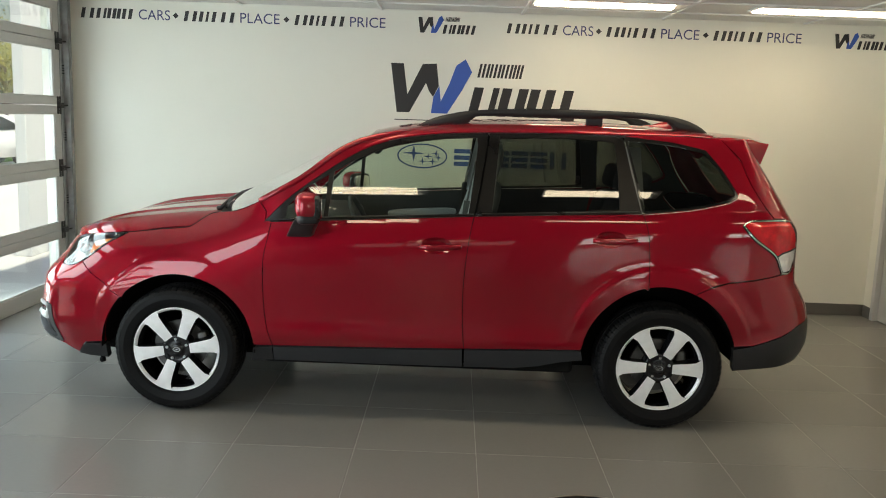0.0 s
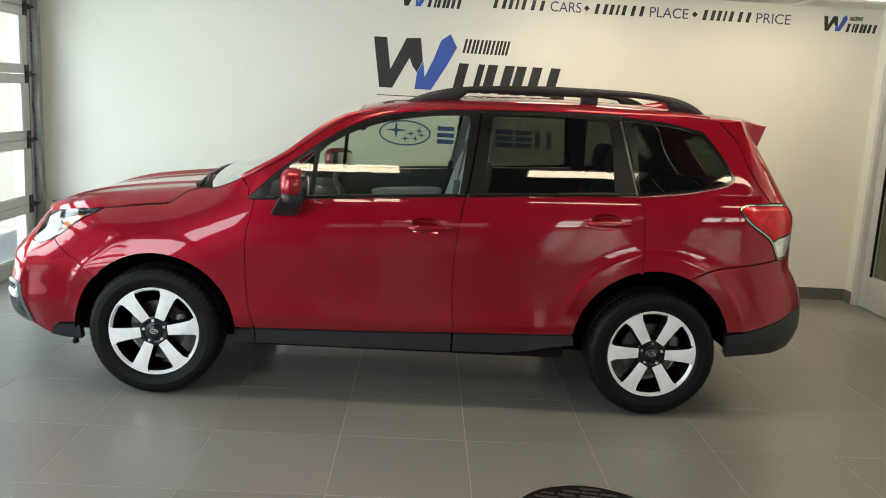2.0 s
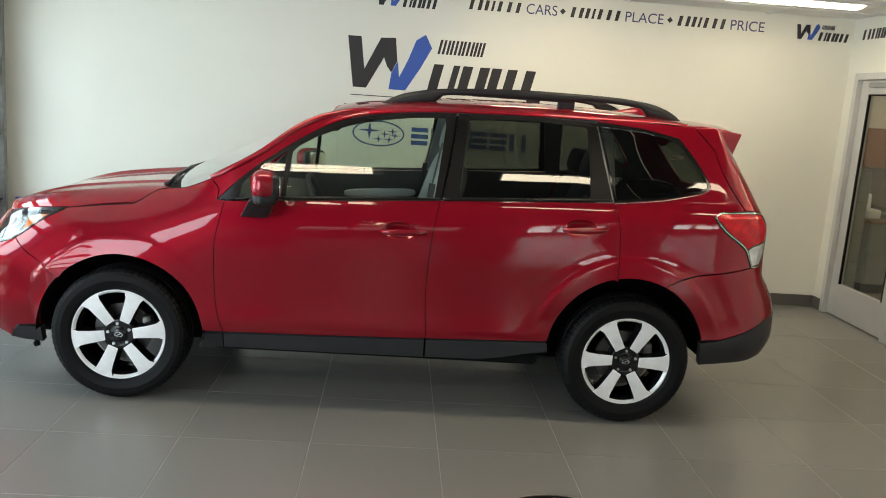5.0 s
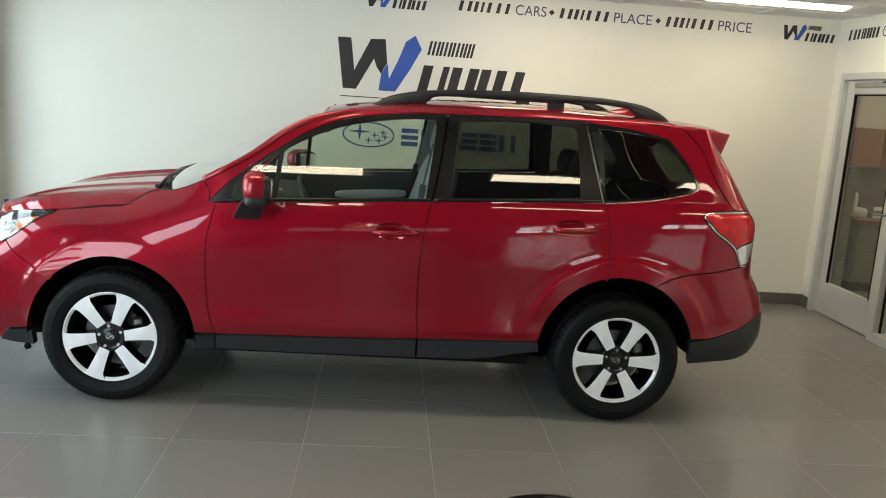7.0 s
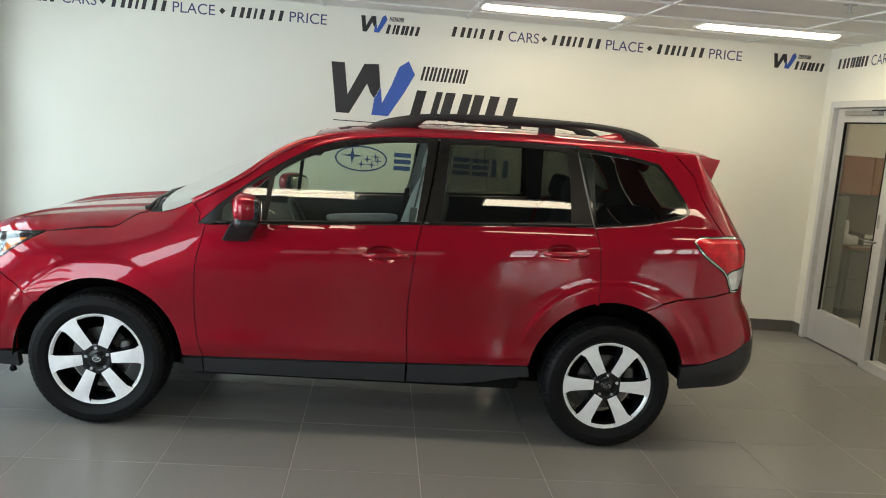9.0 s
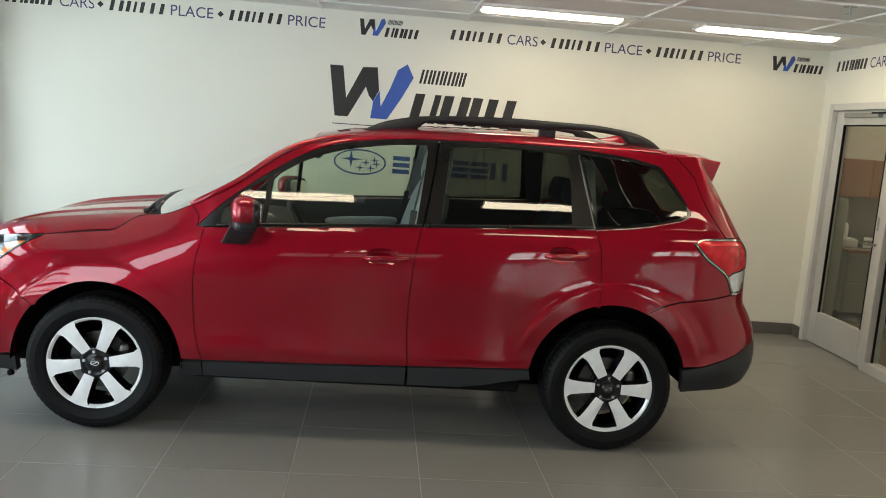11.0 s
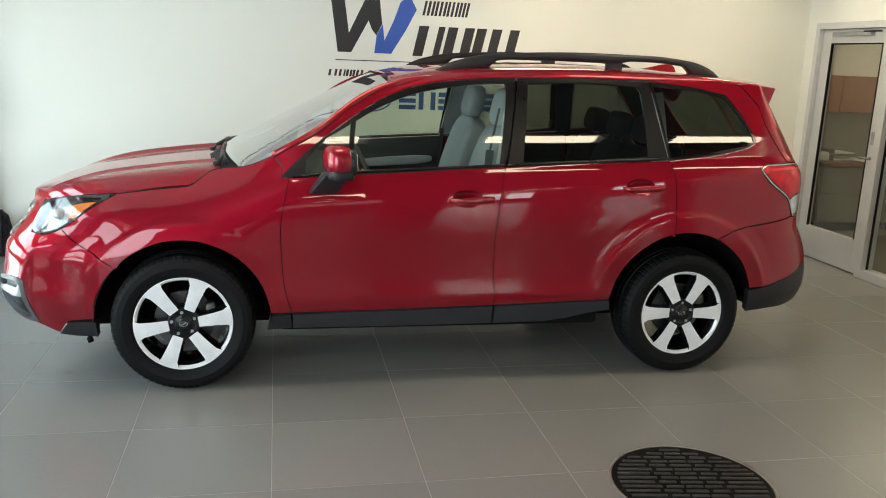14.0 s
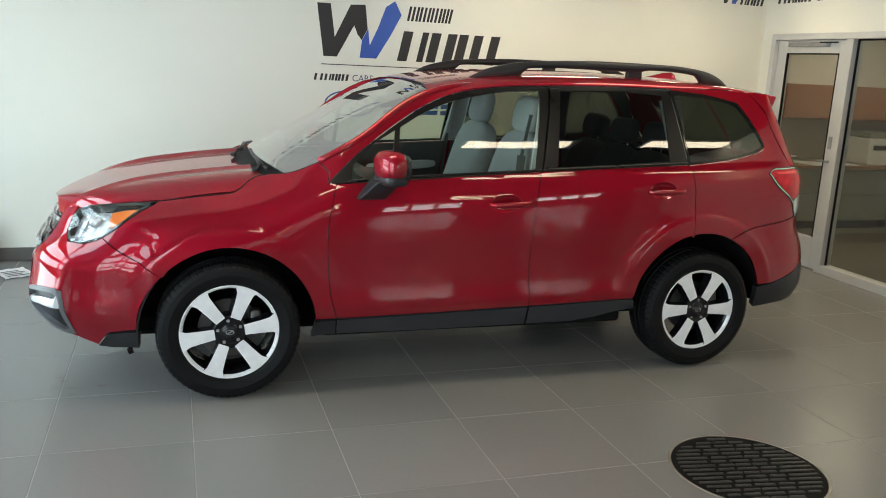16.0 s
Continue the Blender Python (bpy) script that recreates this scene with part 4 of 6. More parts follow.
    for a, b in ((1.50, 1.70), (2.36, 2.52)):
        strip = [(a + 0.06, 1.15), (b, 1.18), (b + (0.04 if a < 2 else -0.03), 1.55), (a + 0.13 if a < 2 else a, 1.545)]
        patch("pillar_trim", strip, body, M_CABINGREY if near or a < 2 else M_CABIN, car, sd, lift=-0.05, flange=0.02, step=0.06, label="grey inner pillar trim")


def wheel(cx, sd, turn):
    """One alloy wheel: barrel, six machined spokes, tyre, brake, cap and nuts."""
    o = Vector((cx, CY - sd * 0.86, 0.345))

    def yy(v):
        return -sd * v
    bm = bmesh.new()
    lathe(bm, [(0.232, yy(0.020)), (0.236, yy(0.014)), (0.232, yy(0.006)), (0.217, yy(-0.004)), (0.212, yy(-0.05)), (0.205, yy(-0.16)), (0.225, yy(-0.19))], 72, o)
    w = part("wheel", bm, M_POCKET, car, "six-spoke alloy wheel in black and machined silver", True)
    bm = bmesh.new()
    prof = [(0.226, 0.008), (0.234, 0.022), (0.250, 0.034), (0.285, 0.043), (0.312, 0.040), (0.330, 0.030), (0.341, 0.012), (0.3445, -0.012), (0.345, -0.04), (0.339, -0.043), (0.339, -0.051), (0.345, -0.054),
            (0.3455, -0.085), (0.339, -0.088), (0.339, -0.096), (0.3455, -0.099), (0.345, -0.140), (0.341, -0.168), (0.325, -0.19), (0.285, -0.20), (0.24, -0.19), (0.226, -0.165)]
    lathe(bm, [(r, yy(v)) for r, v in prof], 260, o, lambda i, k: (-0.003 if i % 4 == 0 and k in (5, 6, 7, 16, 17) else 0.0) + (0.0012 if k == 3 and i % 2 else 0.0))
    part("tyre", bm, M_TYRE, w, "black all-season tyre", False)
    bm = bmesh.new()
    lathe(bm, [(0.2362, yy(0.021)), (0.2366, yy(0.0245)), (0.2345, yy(0.0262)), (0.2285, yy(0.0238)), (0.219, yy(0.012))], 96, o)
    part("rim_lip", bm, M_MACHINED, w, "bright machined rim lip", True)
    # spokes: bright faces on dark flanks
    for k in range(6):
        a = radians(turn + 60 * k)
        ca, sa = math.cos(a), math.sin(a)

        def at(r, t, v):
            return o + Vector((r * ca - t * sa, yy(v), r * sa + t * ca))
        face = [(0.071, -0.027, 0.021), (0.071, 0.025, 0.021), (0.150, 0.034, 0.0245), (0.196, 0.041, 0.025), (0.228, 0.062, 0.0245), (0.2345, 0.0, 0.0245), (0.230, -0.050, 0.0245), (0.203, -0.036, 0.025), (0.150, -0.031, 0.0245)]
        bm = bmesh.new()
        top = [bm.verts.new(at(*p)) for p in face]
        cen = bm.verts.new(at(0.150, 0.002, 0.0265))
        n = len(top)
        for i in range(n):
            bm.faces.new((top[i], top[(i + 1) % n], cen))
        bmesh.ops.recalc_face_normals(bm, faces=bm.faces)
        sp = part("spoke", bm, M_MACHINED, w, "machined silver spoke face")
        bm = bmesh.new()
        t2 = [bm.verts.new(at(r, t, v - 0.0005)) for r, t, v in face]
        b2 = [bm.verts.new(at(r, t * 1.25 + 0.004, v - 0.055)) for r, t, v in face]
        for i in range(n):
            bm.faces.new((t2[i], t2[(i + 1) % n], b2[(i + 1) % n], b2[i]))
        bmesh.ops.recalc_face_normals(bm, faces=bm.faces)
        part("spoke_flank", bm, M_POCKET, w, "gloss black spoke flank")
    bm = bmesh.new()
    lathe(bm, [(0.0005, yy(0.016)), (0.033, yy(0.016)), (0.036, yy(0.013)), (0.060, yy(0.016)), (0.076, yy(0.021)), (0.084, yy(0.012)), (0.088, yy(-0.05))], 60, o)
    part("hub", bm, M_POCKET, w, "gloss black hub", True)
    bm = bmesh.new()
    lathe(bm, [(0.0005, yy(0.024)), (0.020, yy(0.0235)), (0.030, yy(0.021)), (0.0325, yy(0.016))], 40, o)
    cap = part("hub_cap", bm, M_GLOSS, w, "black hub cap with plain oval emblem", True)
    bm = bmesh.new()
    ring = []
    for rr in (1.0, 0.82):
        ring.append([bm.verts.new(o + Vector((0.021 * rr * math.cos(b) , yy(0.0255), 0.0125 * rr * math.sin(b)))) for b in (2 * math.pi * i / 32 for i in range(32))])
    for i in range(32):
        bm.faces.new((ring[0][i], ring[0][(i + 1) % 32], ring[1][(i + 1) % 32], ring[1][i]))
    vs = [bm.verts.new(o + Vector((x, yy(0.0255), z))) for x, z in ((-0.014, -0.005), (-0.009, -0.007), (0.014, 0.005), (0.009, 0.007))]
    bm.faces.new(vs)
    part("emblem", bm, M_SILVER, cap, "plain silver oval")
    for k in range(5):
        a = radians(90 + turn + 72 * k)
        c = o + Vector((0.057 * math.cos(a), 0, 0.057 * math.sin(a)))
        bm = bmesh.new()
        rod(bm, c + Vector((0, yy(0.008), 0)), c + Vector((0, yy(0.021), 0)), 0.0095, 6, 0.008)
        part("lug_nut", bm, M_SILVER, w)
    bm = bmesh.new()
    lathe(bm, [(0.075, yy(-0.055)), (0.147, yy(-0.055)), (0.147, yy(-0.075)), (0.075, yy(-0.075))], 48, o)
    part("brake_disc", bm, M_DISC, w, "grey steel brake disc")
    bm = bmesh.new()
    pillow(bm, o + Vector((0.125, yy(-0.05), 0.03)), (0.06, 0.06, 0.13), 0.5)
    part("brake_caliper", bm, M_DISC, w, "", True)


for sd in (1, -1):
    car_half(sd)
for cx, turn in ((0.0, 8), (2.64, -1)):
    for sd in (1, -1):
        wheel(cx, sd, turn)

# bumpers, bonnet, roof, hatch
patch("front_bumper", BUMP_F, body, M_PAINT, car, both=True, step=0.015, holes=(inset(FOG_IN, -0.005),))
for sd in (1, -1):
    patch("front_lip", LIP_F, body, M_TRIM, car, sd, lift=0.006, flange=0.03, label="black plastic corner lip before the wheel")
patch("lower_valance", VALANCE, body, M_TRIM, car, both=True, lift=-0.09, flange=0.0, label="black lower valance")
gr = patch("grille", [(-1.05, 0.838), (S_NOSE, 0.86), (S_NOSE, 0.62), (-1.12, 0.63), (-1.02, 0.72)], body, M_GLOSS, car, both=True, lift=-0.02, flange=0.01, label="black grille with chrome wing bars")
for z0 in (0.70, 0.755, 0.81):
    patch("grille_bar", [(-1.06, z0), (S_NOSE, z0 + 0.004), (S_NOSE, z0 + 0.022), (-1.06, z0 + 0.018)], body, M_CHROME if z0 == 0.755 else M_SILVER, gr, both=True, lift=0.0, flange=0.012)
patch("rear_bumper", BUMP_R, body, M_PAINT, car, both=True, step=0.015)
patch("rear_lip", LIP_R, body, M_TRIM, car, both=True, lift=0.006, flange=0.04, soft=0.008, label="black plastic rear bumper skirt")
tg = patch("tailgate", [(2.91, 1.588), (3.01, 1.490), (3.145, 1.345), (3.29, 1.182), (3.46, 1.172), (3.53, 1.13), (3.52, 0.99), (3.44, 0.89), (3.55, 0.908), (S_TAIL, 0.908), (S_TAIL, 1.16), (S_TAIL, 1.59)], body, M_PAINT, car, both=True,
           holes=([(3.44, 1.54), (S_TAIL - 0.004, 1.54), (S_TAIL - 0.004, 1.20), (3.60, 1.20), (3.52, 1.34)],))
patch("rear_window", [(3.43, 1.548), (S_TAIL, 1.548), (S_TAIL, 1.192), (3.59, 1.192), (3.51, 1.34)], body, M_PRIVACY, tg, both=True, lift=-0.002, flange=0.0, label="dark privacy glass rear window")
patch("roof_panel", [(1.03, 0.0), (2.93, 0.0), (2.905, 0.6), (2.86, 1.0), (2.4, 1.0), (1.66, 1.0), (0.985, 1.0), (0.998, 0.8), (1.03, 0.45)], roof, M_PAINT, car, both=True, step=0.04, gap=0.0, flange=0.0)
patch("bonnet", BONNET, bonnet, M_PAINT, car, both=True, step=0.02, gap=0.0)
ws = patch("windscreen", [(0.0, 0.085), (1.0, 0.085), (1.0, 0.98), (0.0, 0.98)], screen, M_SCREEN, car, both=True, step=0.05, gap=0.0, flange=0.0, lift=0.002, label="clear windscreen with dark edge band")
ws.visible_shadow = False
patch("edge_band", [(0.0, 0.085), (1.0, 0.085), (1.0, 0.115), (0.04, 0.115), (0.035, 0.94), (1.0, 0.95), (1.0, 0.985), (0.0, 0.985)], screen, M_GLOSS, ws, both=True, step=0.02, gap=0.0, flange=0.0, lift=-0.010, label="black ceramic edge band")
bm = bmesh.new()
pillow(bm, (1.00, CY, 1.445), (0.05, 0.26, 0.07), 0.6, Matrix.Rotation(radians(30), 4, "Y"))
part("camera_housing", bm, M_CABIN, ws, "black camera housing behind the screen", True)
patch("cowl", [(0.03, -0.055), (1.0, -0.10), (1.0, 0.095), (0.03, 0.095)], screen_low, M_DARK, car, both=True, step=0.04, gap=0.0, flange=0.0, lift=-0.012, label="black plastic cowl under the screen")


def on_screen(u, v, lift, sd=1):
    x, h, z = screen(np.array([u]), np.array([v]))
    return Vector((float(x[0]) - 0.5 * lift, CY - sd * float(h[0]), float(z[0]) + lift))


for u0, u1, sd in ((0.16, 0.92, 1), (0.80, 0.25, -1)):
    bm = bmesh.new()
    tube(bm, [on_screen(u0 + (u1 - u0) * i / 10, 0.050 + 0.040 * i / 10, 0.004 + 0.006 * math.sin(3.1 * i / 10), sd) for i in range(11)], 0.009, 8)
    wp = part("wiper", bm, M_TRIM, car, "black wiper at rest", True)
    bm = bmesh.new()
    tube(bm, [on_screen(u0 + 0.04, 0.01, 0.004, sd), on_screen(u0 + 0.10, 0.04, 0.014, sd), on_screen(u0 + (u1 - u0) * 0.45, 0.070, 0.016, sd)], 0.010, 8)
    part("wiper_arm", bm, M_TRIM, wp, "", True)
    bm = bmesh.new()
    pillow(bm, on_screen(u0 + 0.05, 0.0, 0.004, sd), (0.034, 0.034, 0.026), 0.7)
    part("wiper_pivot", bm, M_TRIM, wp, "", True)

# roof rails, fin and spoiler
rail_top = curve((1.24, 1.578), (1.30, 1.612), (1.36, 1.640), (1.43, 1.660), (1.55, 1.684), (1.80, 1.703), (2.085, 1.712), (2.46, 1.709), (2.70, 1.688), (2.80, 1.660), (2.87, 1.622), (2.91, 1.585), sigma=0.015)
for sd in (1, -1):
    bm = bmesh.new()
    rows = []
    for i in range(61):
        x = 1.26 + 1.645 * i / 60
        hh = 0.585 - 0.025 * abs((x - 2.07) / 0.81) ** 2
        zt = float(rail_top(x)) + 0.010
        base = min(float(z_crown(x)) - 0.040, zt - 0.003)
        solid = float(smooth01((1.60 - x) / 0.09) + smooth01((x - 2.66) / 0.07))
        lo = max(min((zt - 0.034 - 0.016 * float(smooth01((x - 1.6) / 0.5) - smooth01((x - 2.25) / 0.1))) * (1 - solid) + base * solid, zt - 0.004), base)
        wd = 0.021 * (0.35 + 0.65 * float(smooth01(min(x - 1.26, 2.905 - x) / 0.2)))
        rows.append([bm.verts.new((x, CY - sd * (hh + a * wd), zt - b * (zt - lo))) for a, b in ((-1, 1), (-1, 0.3), (-0.6, 0), (0.6, 0), (1, 0.3), (1, 1))])
    for a, b in zip(rows, rows[1:]):
        for k in range(6):
            bm.faces.new((a[k], a[(k + 1) % 6], b[(k + 1) % 6], b[k]))
    bm.faces.new(rows[0])
    bm.faces.new(rows[-1])
    bmesh.ops.recalc_face_normals(bm, faces=bm.faces)
    rl = part("roof_rail", bm, M_TRIM, car, "black roof rail", True)
    for x0, x1 in ((2.205, 2.295),):
        bm = bmesh.new()
        zr0 = float(z_crown(x0)) - 0.014
        box(bm, (x0, CY - sd * 0.555, zr0 - 0.01), (x1, CY - sd * 0.592, float(rail_top((x0 + x1) / 2)) - 0.008), 0.006)
        part("rail_foot", bm, M_FOGTRIM, rl, "dark grey crossbar seat", True)
bm = bmesh.new()
fin = [(2.62, 0.0), (2.90, 0.0), (2.885, 0.045), (2.86, 0.062), (2.80, 0.050), (2.70, 0.018)]
va = [bm.verts.new((x, CY - 0.022 + 0.016 * z / 0.062, float(z_crown(x)) - 0.004 + z)) for x, z in fin]
vb = [bm.verts.new((x, CY + 0.022 - 0.016 * z / 0.062, float(z_crown(x)) - 0.004 + z)) for x, z in fin]
bm.faces.new(va)
bm.faces.new(vb[::-1])
for i in range(6):
    bm.faces.new((va[i], vb[i], vb[(i + 1) % 6], va[(i + 1) % 6]))
bmesh.ops.recalc_face_normals(bm, faces=bm.faces)
bmesh.ops.bevel(bm, geom=list(bm.edges), offset=0.005, segments=2, profile=0.5, affect="EDGES")
part("aerial_fin", bm, M_PAINT, car, "body-coloured aerial fin", True)

bm = bmesh.new()
top, bot = [], []
for i in range(25):
    v = -1 + 2 * i / 24
    hh = CY + v * 0.565
    drop = 0.030 * abs(v) ** 3
    te = 3.245 - 0.035 * abs(v) ** 4
    top.append([bm.verts.new(p) for p in ((2.925 + 0.02 * (1 - abs(v)), hh, 1.617 - drop), (3.03, hh, 1.622 - drop), (te - 0.06, hh, 1.612 - drop), (te, hh, 1.596 - drop))])
    bot.append([bm.verts.new(p) for p in ((2.96, hh, 1.57 - drop), (3.04, hh, 1.565 - drop), (te - 0.06, hh, 1.56 - drop), (te - 0.006, hh, 1.580 - drop))])
for a, b in zip(top, top[1:]):
    for k in range(3):
        bm.faces.new((a[k], a[k + 1], b[k + 1], b[k]))
for a, b in zip(bot, bot[1:]):
    for k in range(3):
        bm.faces.new((a[k], b[k], b[k + 1], a[k + 1]))
for a, b, c, d in zip(top, top[1:], bot, bot[1:]):
    bm.faces.new((a[3], c[3], d[3], b[3]))
for a, c in ((top[0], bot[0]), (top[-1], bot[-1])):
    bm.faces.new((a[0], a[1], a[2], a[3], c[3], c[2], c[1], c[0]))
bmesh.ops.recalc_face_normals(bm, faces=bm.faces)
sp = part("rear_spoiler", bm, M_PAINT, car, "body-coloured rear spoiler", True)
for sd in (1, -1):
    bm = bmesh.new()
    y0 = CY - sd * 0.560
    loop = [(2.965, 1.585), (3.06, 1.592), (3.222, 1.572), (3.186, 1.455), (3.155, 1.430), (3.06, 1.50)]
    va = [bm.verts.new((x, y0 - sd * 0.045 + sd * 0.05 * (1.6 - z), z)) for x, z in loop]
    vb = [bm.verts.new((x + 0.0, y0 + sd * 0.06, z)) for x, z in loop]
    bm.faces.new(va)
    bm.faces.new(vb[::-1])
    for i in range(6):
        bm.faces.new((va[i], vb[i], vb[(i + 1) % 6], va[(i + 1) % 6]))
    bmesh.ops.recalc_face_normals(bm, faces=bm.faces)
    bmesh.ops.bevel(bm, geom=list(bm.edges), offset=0.006, segments=2, profile=0.5, affect="EDGES")
    part("spoiler_cheek", bm, M_PAINT, sp, "", True)

# under the body
bm = bmesh.new()
box(bm, (-0.64, CY - 0.54, 0.235), (3.02, CY + 0.54, 0.60), 0.03)
box(bm, (3.02, CY - 0.54, 0.36), (3.35, CY + 0.54, 0.60), 0.03)
box(bm, (0.46, CY - 0.80, 0.27), (2.18, CY + 0.80, 0.44), 0.02)
box(bm, (-0.62, CY - 0.50, 0.55), (0.30, CY + 0.50, 0.90), 0.03)
part("underbody", bm, M_UNDER, car, "black underbody")
bm = bmesh.new()
tube(bm, [(2.1, CY - 0.62, 0.27), (2.13, CY - 0.66, 0.265), (2.19, CY - 0.66, 0.262)], 0.018, 10)
part("jacking_bracket", bm, M_STEEL, car, "", True)
bm = bmesh.new()
rod(bm, (-0.46, CY - 0.76, 0.285), (-0.46, CY - 0.76, 0.235), 0.010, 10)
rod(bm, (-0.47, CY - 0.76, 0.232), (-0.45, CY - 0.76, 0.240), 0.016, 10)
part("tow_hook", bm, M_UNDER, car, "", True)


# cabin
def seat(x, y, cloth, name, width=0.50, low=0.0):
    bm = bmesh.new()
    pillow(bm, (x + 0.02, y, 0.70), (0.52, width, 0.20), 0.5, Matrix.Rotation(radians(-6), 4, "Y"))
    st = part(name, bm, cloth, car, "light grey cloth seat" if cloth is M_SEAT else "charcoal cloth seat", True)
    bm = bmesh.new()
    pillow(bm, (x + 0.315, y, 1.00 - low * 0.7), (0.17, width, 0.64 - low * 0.6), 0.55, Matrix.Rotation(radians(17), 4, "Y"), 28, 18)
    part("backrest", bm, cloth, st, "", True)
    bm = bmesh.new()
    pillow(bm, (x + 0.40, y, 1.405 - low), (0.115, 0.25, 0.21 - low * 0.5), 0.6, Matrix.Rotation(radians(12), 4, "Y"), 24, 16)
    part("headrest", bm, cloth, st, "", True)
    bm = bmesh.new()
    for dy in (-0.06, 0.06):
        rod(bm, (x + 0.385, y + dy, 1.24 - low), (x + 0.40, y + dy, 1.36 - low), 0.006, 8)
    part("headrest_posts", bm, M_CHROME, st, "chrome headrest posts")


for dy in (-0.38, 0.38):
    seat(1.30, CY + dy, M_SEAT, "front_seat")
for dy in (-0.40, 0.0, 0.40):
    seat(2.16, CY + dy, M_SEATDARK, "rear_seat", 0.42, 0.10)
bm = bmesh.new()
pillow(bm, (0.62, CY, 0.93), (0.52, 1.46, 0.26), 0.45, None, 28, 16)
pillow(bm, (0.80, CY - 0.37, 1.035), (0.20, 0.36, 0.09), 0.6, None, 24, 12)
part("dashboard", bm, M_CABIN, car, "charcoal dashboard", True)
bm = bmesh.new()
rm = Matrix.Translation((0.955, CY - 0.37, 1.000)) @ Matrix.Rotation(radians(-115), 4, "Y")
ringv = []
for i in range(40):
    a = 2 * math.pi * i / 40
    ringv.append([bm.verts.new(rm @ Vector(((0.185 + 0.015 * math.cos(b)) * math.cos(a), (0.185 + 0.015 * math.cos(b)) * math.sin(a), 0.015 * math.sin(b)))) for b in (2 * math.pi * k / 8 for k in range(8))])
for i in range(40):
    for k in range(8):
        bm.faces.new((ringv[i][k], ringv[(i + 1) % 40][k], ringv[(i + 1) % 40][(k + 1) % 8], ringv[i][(k + 1) % 8]))
pillow(bm, (0.945, CY - 0.37, 0.995), (0.13, 0.16, 0.05), 0.7, Matrix.Rotation(radians(-115), 4, "Y"))
box(bm, (-0.012, -0.18, -0.01), (0.012, 0.18, 0.01), 0.004, rm)
bmesh.ops.recalc_face_normals(bm, faces=bm.faces)
part("steering_wheel", bm, M_CABIN, car, "black steering wheel", True)
bm = bmesh.new()
box(bm, (0.45, CY - 0.74, 0.55), (2.19, CY + 0.74, 0.62), 0.01)
box(bm, (2.19, CY - 0.54, 0.55), (3.25, CY + 0.54, 0.80), 0.02)
box(bm, (2.25, CY - 0.74, 0.80), (3.25, CY + 0.74, 0.84), 0.01)
part("cabin_floor", bm, M_CABIN, car, "charcoal cabin floor")
bm = bmesh.new()
box(bm, (0.90, CY - 0.11, 0.62), (1.75, CY + 0.11, 0.90), 0.03)
part("centre_console", bm, M_CABIN, car, "", True)
patch("headliner", [(1.06, 0.0), (2.88, 0.0), (2.84, 0.93), (1.06, 0.93)], roof, M_CABINGREY, car, both=True, lift=-0.035, flange=0.0, step=0.08, label="light grey headliner")
for sd in (1, -1):
    bm = bmesh.new()
    pts = [(1.60, CY - sd * 0.66, 1.42), (1.56, CY - sd * 0.66, 1.20), (1.53, CY - sd * 0.69, 0.85)]
    for a, b in zip(pts, pts[1:]):
        tube(bm, [a, b], 0.024, 4, 0.2)
    part("seat_belt", bm, M_CABIN, car, "black seat belt")
    bm = bmesh.new()
    pillow(bm, (1.10, CY - sd * 0.33, 1.50), (0.02, 0.32, 0.10), 0.4, Matrix.Rotation(radians(35), 4, "Y"))
    part("sun_visor", bm, M_CABIN, car, "", True)
bm = bmesh.new()
pillow(bm, (0.93, CY, 1.43), (0.035, 0.23, 0.065), 0.5)
part("rear_view_mirror", bm, M_CABIN, car, "black interior mirror", True)

# ---- overhead doors, glazed, with aluminium sections ----
RAILS = ((0.0, 0.125), (0.49, 0.62), (1.03, 1.16), (1.565, 1.70), (2.105, 2.24), (2.44, 2.50))


